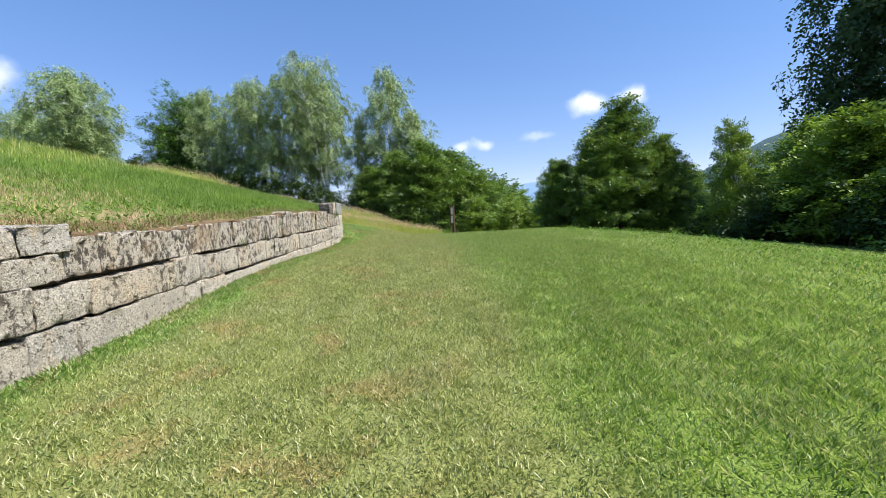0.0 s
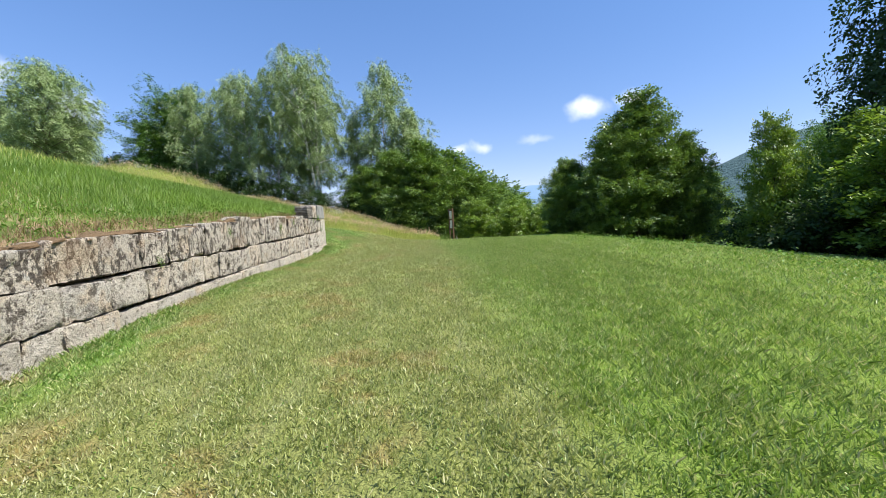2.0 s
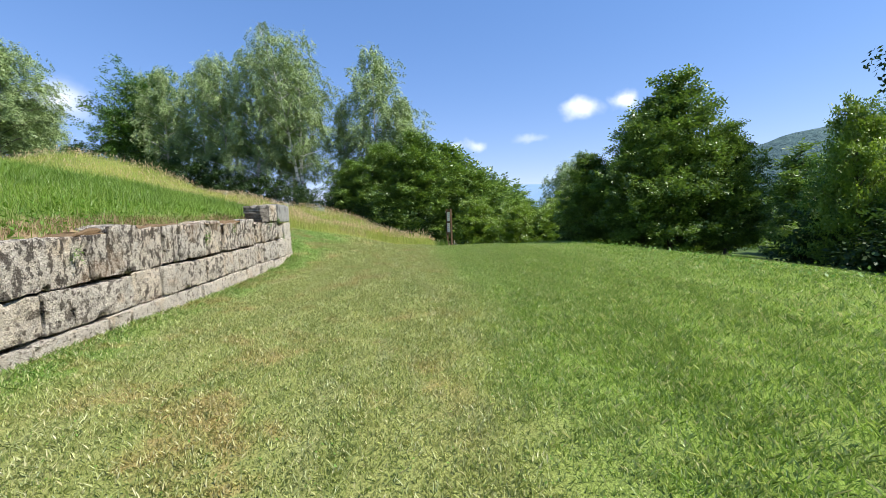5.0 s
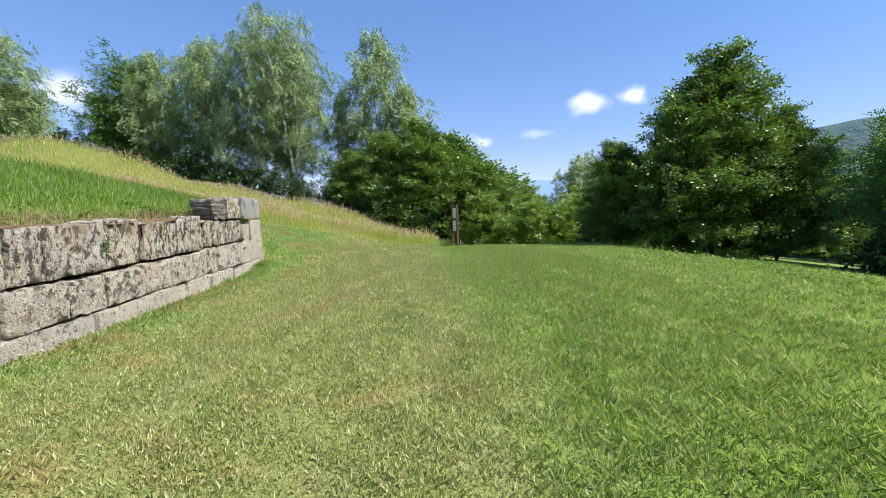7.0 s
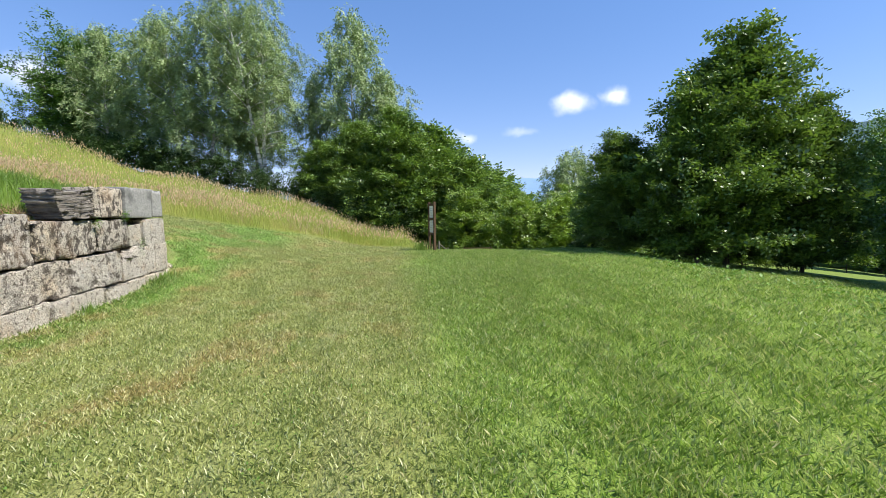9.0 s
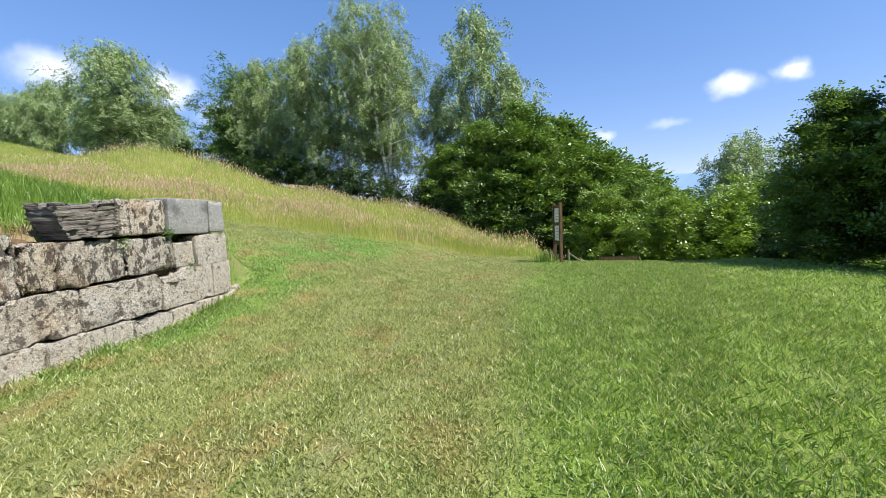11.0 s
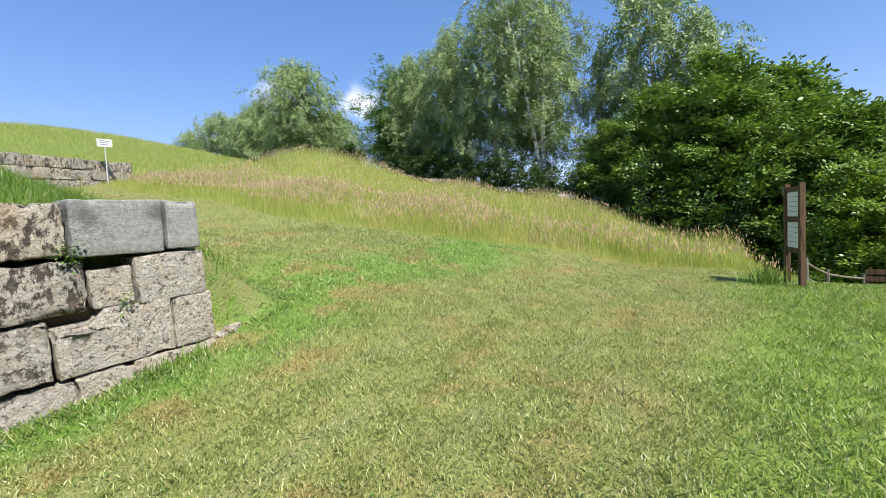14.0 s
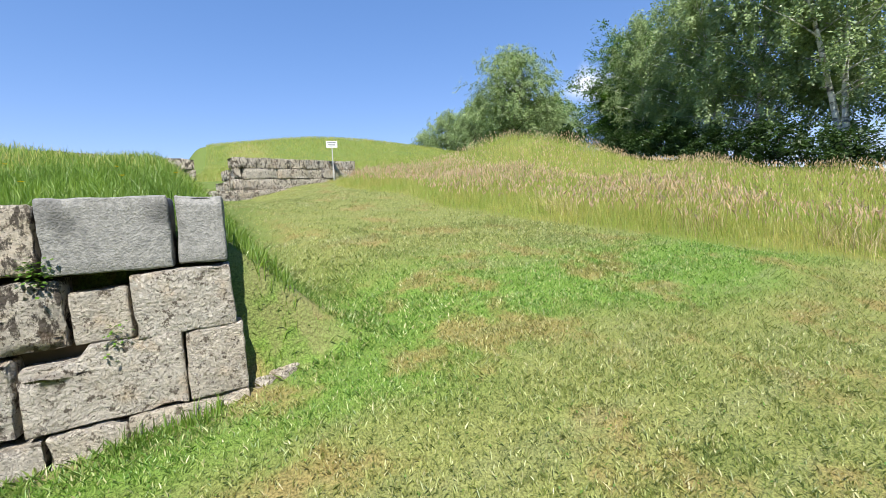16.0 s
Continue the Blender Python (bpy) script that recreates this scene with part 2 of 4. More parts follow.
M_STONE = principled("limestone", stone_colour, 0.95, stone_bump, 0.15)


def streaked_colour(nt):
    """The top course: the same stone under run-off streaks and dark crust."""
    c = stone_colour(nt)
    s = nt.nodes.new("ShaderNodeVectorMath")
    s.operation = "MULTIPLY"
    nt.links.new(world_co(nt), s.inputs[0])
    s.inputs[1].default_value = (3.2, 3.2, 1.7)
    run = noise_tex(nt, s.outputs[0], 3.0, 9, 0.75)
    c = mix(nt, rng(nt, run, 0.49, 0.555, 0.0, 0.9), c, (0.08, 0.066, 0.055))
    return mix(nt, rng(nt, noise_tex(nt, world_co(nt), 1.3, 4), 0.55, 0.68, 0.0, 0.5), c, (0.34, 0.235, 0.15))


def brown_crust(nt):
    """Mid courses: patches of the dark crust only."""
    co = world_co(nt)
    dark = mth(nt, "MULTIPLY", rng(nt, noise_tex(nt, co, 0.9, 4), 0.38, 0.53), rng(nt, noise_tex(nt, co, 8, 8, 0.75), 0.50, 0.56))
    return mix(nt, mth(nt, "MULTIPLY", dark, 0.85), stone_colour(nt), (0.085, 0.068, 0.055))


M_MID = principled("stained_limestone", brown_crust, 0.95, stone_bump, 0.12)
M_SOIL = principled("root_earth", lambda nt: mix(nt, noise_tex(nt, world_co(nt), 14, 7, 0.7), (0.10, 0.065, 0.035), (0.30, 0.21, 0.125)), 0.98, lambda nt: bump(nt, noise_tex(nt, world_co(nt), 22, 7, 0.7), 1.0, 0.05), 0.05)
M_CRUST = principled("crusted_limestone", streaked_colour, 0.95, stone_bump, 0.12)


def slate_colour(nt):
    co = obj_co(nt)
    s = nt.nodes.new("ShaderNodeVectorMath")
    s.operation = "MULTIPLY"
    nt.links.new(co, s.inputs[0])
    s.inputs[1].default_value = (1, 1, 9)
    n = noise_tex(nt, s.outputs[0], 3.0, 6, 0.7)
    return ramp(nt, n, (0.3, (0.05, 0.045, 0.04)), (0.5, (0.22, 0.20, 0.175)), (0.7, (0.36, 0.34, 0.30)))


def slate_bump(nt):
    co = obj_co(nt)
    s = nt.nodes.new("ShaderNodeVectorMath")
    s.operation = "MULTIPLY"
    nt.links.new(co, s.inputs[0])
    s.inputs[1].default_value = (1, 1, 9)
    return bump(nt, noise_tex(nt, s.outputs[0], 3.0, 6, 0.7), 1.0, 0.08)


M_LAYER = principled("layered_stone", slate_colour, 0.95, slate_bump, 0.15)


def grey_stone(nt):
    co = obj_co(nt)
    c = mix(nt, noise_tex(nt, co, 4, 6, 0.65), (0.15, 0.152, 0.145), (0.29, 0.288, 0.27))
    c = mix(nt, rng(nt, noise_tex(nt, co, 30, 6, 0.7), 0.4, 0.62, 0, 0.45), c, (0.44, 0.43, 0.40))
    return mix(nt, rng(nt, noise_tex(nt, co, 2.2, 5), 0.50, 0.66, 0, 0.75), c, (0.09, 0.09, 0.088))


M_GREY = principled("grey_andesite", grey_stone, 0.9, lambda nt: bump(nt, mth(nt, "ADD", noise_tex(nt, obj_co(nt), 12, 7, 0.65), noise_tex(nt, obj_co(nt), 60, 4)), 0.7, 0.02), 0.2)
M_FILL = principled("wall_earth_fill", lambda nt: mix(nt, noise_tex(nt, obj_co(nt), 6), (0.10, 0.08, 0.055), (0.20, 0.155, 0.10)), 0.95)


def bark(dark, light, sc):
    def fn(nt):
        co = obj_co(nt)
        s = nt.nodes.new("ShaderNodeVectorMath")
        s.operation = "MULTIPLY"
        nt.links.new(co, s.inputs[0])
        s.inputs[1].default_value = sc
        return ramp(nt, noise_tex(nt, s.outputs[0], 2.0, 5, 0.65), (0.38, dark), (0.52, light))
    return fn


M_BBARK = principled("birch_bark", bark((0.12, 0.11, 0.10), (0.66, 0.64, 0.58), (1, 1, 2.5)), 0.8)
M_BARK = principled("grey_bark", bark((0.06, 0.05, 0.04), (0.16, 0.135, 0.11), (4, 4, 0.7)), 0.95)
# Brown stain, taken darker to hold the tree shade on the bench.
M_WOOD = principled("stained_shaded_wood", bark((0.05, 0.03, 0.018), (0.13, 0.08, 0.045), (12, 12, 0.8)), 0.75)
M_GWOOD = principled("weathered_wood", bark((0.07, 0.06, 0.05), (0.18, 0.16, 0.13), (10, 10, 0.8)), 0.85)
M_PANEL = principled("printed_panel", lambda nt: mix(nt, noise_tex(nt, obj_co(nt), 5), (0.62, 0.63, 0.62), (0.72, 0.72, 0.70)), 0.4, spec=0.4)
M_INK = principled("grey_print", lambda nt: mix(nt, noise_tex(nt, obj_co(nt), 20), (0.10, 0.11, 0.12), (0.16, 0.17, 0.18)), 0.5)
M_STEEL = principled("galvanised_post", lambda nt: mix(nt, noise_tex(nt, obj_co(nt), 12), (0.42, 0.43, 0.44), (0.55, 0.55, 0.55)), 0.45, spec=0.5)
# Forest green lightened towards blue, so the colour itself carries the haze.
M_HILL = principled("hazed_forest", lambda nt: mix(nt, noise_tex(nt, obj_co(nt), 0.035, 7, 0.65), (0.075, 0.125, 0.13), (0.125, 0.185, 0.18)), 1.0, lambda nt: bump(nt, noise_tex(nt, obj_co(nt), 0.06, 6, 0.65), 1.0, 12.0), 0.0)
# Distance haze is mixed straight into the ridge's blue base colour.
M_HAZE = principled("haze_tinted_ridge", lambda nt: mix(nt, noise_tex(nt, obj_co(nt), 0.01, 6, 0.6), (0.16, 0.26, 0.40), (0.20, 0.30, 0.43)), 1.0, spec=0.0)

# ---------- shape helpers ----------


def mesh_of(name, verts, faces, mat, smooth=False):
    me = bpy.data.meshes.new(name)
    me.from_pydata(verts, [], faces)
    me.materials.append(mat)
    if smooth:
        me.polygons.foreach_set("use_smooth", [True] * len(me.polygons))
    me.update()
    return me


def quick_mesh(name, verts, tris, mat):
    """A mesh of triangles from arrays."""
    me = bpy.data.meshes.new(name)
    nv, nf = len(verts), len(tris)
    me.vertices.add(nv)
    me.vertices.foreach_set("co", np.ascontiguousarray(verts, dtype=np.float32).ravel())
    me.loops.add(nf * 3)
    me.loops.foreach_set("vertex_index", np.ascontiguousarray(tris, dtype=np.int32).ravel())
    me.polygons.add(nf)
    me.polygons.foreach_set("loop_start", np.arange(0, nf * 3, 3, dtype=np.int32))
    me.polygons.foreach_set("loop_total", np.full(nf, 3, dtype=np.int32))
    me.materials.append(mat)
    me.update(calc_edges=True)
    return me


def part(name, bm, mat, parent, label=""):
    me = bpy.data.meshes.new(name)
    bm.to_mesh(me)
    bm.free()
    me.materials.append(mat)
    ob = new(name, me)
    ob.parent = parent
    return tagged(ob, label)


def hang(name, me, parent, label="", m=None):
    ob = new(name, me)
    ob.parent = parent
    if m is not None:
        ob.matrix_basis = m
    return tagged(ob, label)


def box_bm(sx, sy, sz, bevel=0.006, at=(0, 0, 0)):
    bm = bmesh.new()
    bmesh.ops.create_cube(bm, size=1, matrix=Matrix.Translation(at) @ Matrix.Diagonal((sx, sy, sz, 1)))
    if bevel:
        bmesh.ops.bevel(bm, geom=bm.edges[:], offset=bevel, segments=2, affect="EDGES")
    return bm


def tube(points, radii, sides=7):
    """Vertices and triangles of a tapering tube along points."""
    pts = [Vector(p) for p in points]
    vs, fs = [], []
    for i, p in enumerate(pts):
        d = (pts[min(i + 1, len(pts) - 1)] - pts[max(i - 1, 0)]).normalized()
        a = d.orthogonal().normalized()
        b = d.cross(a)
        for k in range(sides):
            w = 2 * math.pi * k / sides
            vs.append(tuple(p + (a * math.cos(w) + b * math.sin(w)) * radii[i]))
    for i in range(len(pts) - 1):
        for k in range(sides):
            a, b = i * sides + k, i * sides + (k + 1) % sides
            fs += [(a, b, b + sides), (a, b + sides, a + sides)]
    return vs, fs


# ---------- ground ----------
WALL_X, WALL_END = -4.45, 19.45


def sp(v, k=1.0):
    """Softplus: a rounded ramp that starts at zero."""
    return k * np.logaddexp(0, v / k)


def sm(a, b, v):
    u = np.clip((v - a) / (b - a), 0, 1)
    return u * u * (3 - 2 * u)


def wall_top(y):
    return 0.45 + 0.70 * sm(1.0, 15.5, y) + 0.03 * np.sin(y * 1.3)


def joint_1(y):
    return -0.2 + 0.043 * y


def joint_2(y):
    return -0.69 + 0.037 * y


def waves(x, y):
    return (0.035 * np.sin(0.9 * x + 0.6 * y) + 0.03 * np.sin(0.53 * y - 0.8 * x + 1) + 0.014 * np.sin(2.3 * x + 1.1 * y) * np.sin(1.9 * y))


def lawn_h(x, y):
    z = -0.28 - 0.95 * np.exp(-sp(y - 0.8) / 8)
    u = np.minimum(sp(-1.6 - x, 0.8), 45)
    k = np.clip((-6 - x) * 0.4, 0, 5)
    z = z + (0.25 * u - 0.0025 * u * u) * sm(17.2 - k, 22.5 - k, y)
    z = z + 0.052 * sp(y - 26, 1.5) * sm(0.5, -5, x) * sm(75, 45, y)
    z = z - 0.25 * sp(np.minimum(y, 60) - 28.4, 0.6) * sm(0.3, 3.2, x) * sm(24, 13, x - 0.8 * np.clip(y - 38, 0, 60))
    z = z - 0.122 * sp(np.minimum(x, 60) - 8.6, 0.7) + 0.08 * sm(5.5, 8, x) * sm(11, 8, x)
    z = z + 1.987 * np.exp(-(((x + 23) / 6) ** 2 + ((y - 37) / 4) ** 2)) * sm(20, 35, y)
    z = z - 0.6 * np.exp(-(((x + 18.8) / 3.2) ** 2 + ((y - 20.2) / 2.6) ** 2))
    return z


def bank_h(x, y):
    u = WALL_X - 0.35 - x
    crest = 2.154 * (1 - np.exp(-np.maximum(u, 0) / 6.956)) + 0.139 * np.maximum(u, 0)
    crest = crest * (1 - 0.274 * sm(9.984, 20.019, y))
    crest = crest * (1 - 0.85 * sm(9.5, 20, u))
    top = wall_top(y) + 0.25 * sm(16.0, 18.2, y)
    return top - 0.06 + crest


def ground_h(x, y):
    x, y = np.asarray(x, dtype=float), np.asarray(y, dtype=float)
    low = lawn_h(x, y) + waves(x, y) * 0.7
    edge = 19.8 - 0.15 * np.clip(-5 - x, 0, 30)
    in_bank = sm(WALL_X - 0.22, WALL_X - 0.42, x) * sm(edge + 1.2, edge - 0.75, y)
    z = low * (1 - in_bank) + np.maximum(bank_h(x, y) + waves(x, y), low) * in_bank
    far = np.hypot(x, y - 15)
    hill = 2.561 * sm(24, 55, -x * 0.8 + y * 0.25) * sm(-5, -25, x)
    hill = hill + 5.124 * np.exp(-((x + 60.911) / 9.53) ** 2 - ((y - 30.234) / 24.424) ** 2)
    z = z + hill - 2.1 * sm(52, 72, y) * sm(-70, -50, x) * sm(6, 0, x)
    return z - 14 * sm(90, 400, far)


def axis(marks):
    out = []
    for a, b, step in marks:
        out += list(np.arange(a, b, step))
    return np.array(out + [marks[-1][1]])


GX = axis([(-2400, -400, 250), (-400, -100, 30), (-100, -30, 4), (-30, -12, 0.8), (-12, -5.2, 0.3), (-5.2, -4.4, 0.08), (-4.4, 10, 0.22), (10, 30, 1.0), (30, 100, 5), (100, 400, 30), (400, 2400, 250)])
GY = axis([(-2400, -400, 250), (-400, -60, 30), (-60, -6, 3), (-6, 32, 0.22), (32, 60, 0.9), (60, 120, 5), (120, 400, 28), (400, 2600, 250)])
gx, gy = np.meshgrid(GX, GY)
gz = ground_h(gx, gy)
nx, ny = len(GX), len(GY)
idx = np.arange(nx * ny).reshape(ny, nx)
a, b, c, d = idx[:-1, :-1].ravel(), idx[:-1, 1:].ravel(), idx[1:, 1:].ravel(), idx[1:, :-1].ravel()
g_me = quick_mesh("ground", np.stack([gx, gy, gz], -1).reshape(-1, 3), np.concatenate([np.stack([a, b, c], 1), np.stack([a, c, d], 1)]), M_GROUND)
g_me.polygons.foreach_set("use_smooth", [True] * len(g_me.polygons))


def tall_edge(x):
    """The mown path's far border, where the uncut grass begins."""
    return 25.0 + 5.2 * sm(-11.5, 0.2, x) - 0.9 * sm(-12, -18, x) + 0.15 * np.sin(x * 1.7)


fx, fy = gx.ravel(), gy.ravel()
far_d = np.hypot(fx, fy - 15)
masks = {
    "tall": sm(-0.2, 0.6, fy - tall_edge(fx)) * sm(2.8, 1.6, fx) * sm(-32, -20, fx) * sm(120, 80, far_d),
    "bank": np.clip(sm(WALL_X - 0.3, WALL_X - 0.6, fx) * sm(21, 19.5, fy) + sm(-20, -30, fx) * sm(22, 26, fy), 0, 1),
    "bare": np.clip(0.8 * sm(WALL_X - 0.3, WALL_X - 0.6, fx) * sm(-8.6, -7.0, fx) * sm(8, 4, fy) + sm(WALL_X - 0.2, WALL_X - 0.4, fx) * sm(WALL_X - 1.3, WALL_X - 0.6, fx) * sm(18.5, 16.5, fy) + 0.55 * np.exp(-(((fx + 5.2) / 0.7) ** 2 + ((fy - 20.0) / 0.45) ** 2)) + 0.6 * sm(-3.95, -4.3, fx) * sm(WALL_X - 0.2, WALL_X, fx) * sm(20, 19, fy), 0, 1),
    "meadow": sm(9, 12, fx) * sm(120, 80, far_d),
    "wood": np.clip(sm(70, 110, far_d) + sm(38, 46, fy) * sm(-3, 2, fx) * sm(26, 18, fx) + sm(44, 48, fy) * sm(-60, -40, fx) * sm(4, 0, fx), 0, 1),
}
for key, val in masks.items():
    g_me.attributes.new(key, "FLOAT", "POINT").data.foreach_set("value", val.astype(np.float32))
ground = tagged(new("ground", g_me), "mown green turf sloping along an old stone wall", "ground", kind="structure")

# ---------- old ashlar wall ----------


def block_mesh(name, L, D, H, mat, seed, r=0.016, amp=0.014, step=0.085, notch=None, beds=0.0):
    """A weathered ashlar: rounded arrises, uneven faces. x: depth, y: length, z: height; origin at its centre."""
    def cuts(s):
        h = s / 2
        n = max(2, int(round(s / step)))
        mid = np.linspace(-h + r, h - r, n + 1)
        return np.concatenate([[-h], mid, [h]])
    axs = [cuts(D), cuts(L), cuts(H)]
    half = [D / 2, L / 2, H / 2]
    key, verts, faces = {}, [], []

    def vid(p):
        k = tuple(round(v, 4) for v in p)
        if k not in key:
            key[k] = len(verts)
            q = Vector([max(-h + r, min(h - r, v)) for v, h in zip(p, half)])
            o = Vector(p) - q
            n = o.normalized() if o.length > 1e-6 else Vector((0, 0, 0))
            w = q + n * r
            s = w * 3.1 + Vector((seed * 7.3, seed * 3.7, seed * 1.9))
            big = noise.noise(s * 0.7)
            fine = noise.noise(s * 2.6)
            chip = max(0, noise.noise(s * 1.6 + Vector((9, 2, 4))) - 0.25) * (2.2 if len([1 for v, h in zip(p, half) if abs(v) > h - r * 1.5]) > 1 else 0.6)
            w += n * (amp * (big * 1.1 + fine * 0.8) - amp * 2.2 * chip)
            pit = max(0, noise.noise(s * 3.4 + Vector((3, 8, 1))) - 0.30) * amp * 6
            w -= n * pit
            if beds:
                # weathered bedding: ledges and grooves along the block, one end undercut
                w -= n * beds * (0.5 + 0.5 * math.sin(w.z * 95 + 5 * noise.noise(Vector((w.y * 2.2, seed, 0))) + 9 * w.y * 0.25))
                w.y += 0.22 * max(0, -w.z / H + 0.1) * sm(0.1, -L / 2, w.y)
                w.z += 0.05 * noise.noise(Vector((w.y * 2.5, seed, 4)))
            if notch and w.z > H / 2 - 0.10 and w.y < notch[0]:
                w.z -= notch[1]
            verts.append(tuple(w))
        return key[k]

    for ax in range(3):
        u, v = (ax + 1) % 3, (ax + 2) % 3
        for sgn in (-1, 1):
            for i in range(len(axs[u]) - 1):
                for j in range(len(axs[v]) - 1):
                    quad = []
                    for du, dv in ((0, 0), (1, 0), (1, 1), (0, 1)):
                        p = [0, 0, 0]
                        p[ax], p[u], p[v] = sgn * half[ax], axs[u][i + du], axs[v][j + dv]
                        quad.append(vid(p))
                    faces.append(quad if sgn > 0 else quad[::-1])
    return mesh_of(name, verts, faces, mat, True)


rnd = random.Random(4)
wall_1 = tagged(new("wall_1"), "ancient dry-laid limestone block wall holding a grassy bank", "stone wall", kind="structure")
block_count = 0


def lay(y0, y1, z0, z1, mat=None, out=0.0, depth=0.5, tilt=None, wall=None, gap=0.012, amp=0.014, notch=None, beds=0.0):
    """One block of the long wall between y0 and y1, z0 and z1, its face stepping out by some centimetres."""
    global block_count
    block_count += 1
    L, H = y1 - y0 - gap, z1 - z0 - gap
    me = block_mesh("block", L, depth, H, mat or M_STONE, block_count, r=min(0.017, H * 0.2), amp=amp, notch=notch, beds=beds, step=0.03 if beds else 0.085)
    slope = math.degrees(math.atan(0.04)) if tilt is None else tilt
    ob = hang("block", me, wall or wall_1, "", pose(WALL_X - depth / 2 + out, (y0 + y1) / 2, (z0 + z1) / 2, slope + rnd.uniform(-0.4, 0.4), rnd.uniform(-1, 1), rnd.uniform(-0.8, 0.8)))
    return ob


TOP = [-6, -5.1, -4.3, -3.2, -2.4, -1.5, -0.6, 0.2, 0.95, 1.68, 3.69, 4.75, 5.6, 6.5, 7.2, 7.89, 8.53, 9.14, 9.89, 10.24, 11.0, 11.66, 12.13, 13.18, 14.05, 14.87, 15.45, 16.1, 16.5, 16.86, 17.42, 18.29]
MID = [-6, -4.9, -4.1, -3.0, -2.1, -1.2, -0.2, 0.6, 1.26, 2.06, 4.0, 4.84, 5.7, 6.5, 7.3, 7.98, 8.43, 9.02, 9.48, 10.75, 11.52, 12.44, 13.12, 13.9, 14.83, 15.97, 16.76, 17.96]
LOW = [-6, -5, -3.9, -2.8, -1.7, -0.7, 0.3, 1.16, 1.82, 3.0, 4.26, 4.82, 5.8, 6.7, 7.9, 8.8, 10.06, 10.61, 11.52, 12.0, 12.88, 14.2, 15.39, 16.3, 16.7, 17.44, 18.12, 18.62]
for y0, y1 in zip(TOP, TOP[1:]):
    ym = (y0 + y1) / 2
    top = float(wall_top(ym)) + rnd.uniform(-0.05, 0.04)
    if y1 > 16.2:
        top = 1.12 + rnd.uniform(-0.02, 0.02)
    z0 = joint_1(ym)
    if y1 < 1.7:
        lay(y0, y1, z0, z0 + 0.34, out=rnd.uniform(-0.02, 0.03))
        lay(y0 + 0.25, y1 + 0.22, z0 + 0.35, z0 + 0.68 + rnd.uniform(-0.05, 0.03), out=rnd.uniform(-0.06, 0.0), amp=0.03)
        continue
    lay(y0, y1, z0, top, mat=M_CRUST, out=rnd.uniform(-0.06, 0.025), amp=0.03)
for y0, y1 in zip(MID, MID[1:]):
    ym = (y0 + y1) / 2
    lay(y0, y1, joint_2(ym), joint_1(ym) - rnd.choice((0, 0.01, 0.02, 0.05)), mat=M_MID, out=rnd.uniform(-0.04, 0.035), amp=0.024)
for y0, y1 in zip(LOW, LOW[1:]):
    ym = (y0 + y1) / 2
    lay(y0, y1, joint_2(ym) - 0.55, joint_2(ym) - rnd.choice((0, 0.01, 0.025, 0.05)), out=rnd.uniform(0.0, 0.07), amp=0.022)
# the end of the wall, block by block
lay(18.31, 18.70, 0.60, 1.03, out=-0.05)
lay(18.72, 19.46, 0.60, 1.14, out=0.0)
lay(17.98, 19.05, -0.02, 0.60, out=0.0, notch=(-0.1, 0.10))
lay(19.06, 19.52, 0.02, 0.62, out=0.0)
lay(18.63, 19.52, -0.52, 0.01, out=0.03)
lay(16.52, 17.37, 1.13, 1.62, mat=M_LAYER, out=0.02, tilt=4, amp=0.03, beds=0.05)
lay(17.38, 18.16, 1.16, 1.70, mat=M_CRUST, out=-0.03, amp=0.03)
lay(18.18, 19.03, 1.15, 1.75, mat=M_GREY, out=0.0, tilt=0.5, amp=0.008)
lay(19.06, 19.43, 1.17, 1.75, mat=M_GREY, out=-0.01, tilt=0, amp=0.012)
# end face and core behind the blocks
for k, (z0, z1) in enumerate(((-0.4, 0.05), (0.06, 0.6), (0.62, 1.12))):
    me = block_mesh("block", 0.5, 0.75, z1 - z0 - 0.01, M_STONE, 300 + k)
    hang("block", me, wall_1, "", pose(-5.34, 19.22 - 0.03 * k, (z0 + z1) / 2))
me = block_mesh("earth_core", 25.0, 0.5, 1.9, M_FILL, 400, amp=0.02, step=0.5)
hang("earth_core", me, wall_1, "", pose(WALL_X - 0.5, 6.6, -0.42, 2.3))

# crumbling root-bound earth over the top course
vs, fs, nseg, ring = [], [], 230, 9
for i in range(nseg + 1):
    y = -5 + 21.4 * i / nseg
    z = float(wall_top(y)) - 0.02
    for k in range(ring):
        w = math.pi * k / (ring - 1)
        lump = 0.6 + 0.75 * noise.noise(Vector((y * 2.3, k * 0.55, 3))) + 0.5 * noise.noise(Vector((y * 7.1, k * 1.3, 8)))
        rr = max(0.03, 0.15 * lump)
        vs.append((WALL_X - 0.27 + math.cos(w) * rr * 1.7, y, z + math.sin(w) * rr * 0.6 - 0.045))
for i in range(nseg):
    for k in range(ring - 1):
        p = i * ring + k
        fs.append((p, p + ring, p + ring + 1, p + 1))
tagged(new("earth_edge", mesh_of("earth_edge", vs, fs, M_SOIL, True)), "crumbling brown earth and roots along the wall's top", "earth", kind="stuff")

# ---------- second wall on the terrace ----------
wall_2 = tagged(new("wall_2"), "ruined terrace wall of squared limestone blocks", "stone wall", kind="structure")
W2A, W2B = Vector((-20.2, 20.2, 0)), Vector((-23.9, 25.9, 0))
w2d = (W2B - W2A).normalized()
w2ang = math.degrees(math.atan2(w2d.y, w2d.x)) - 90


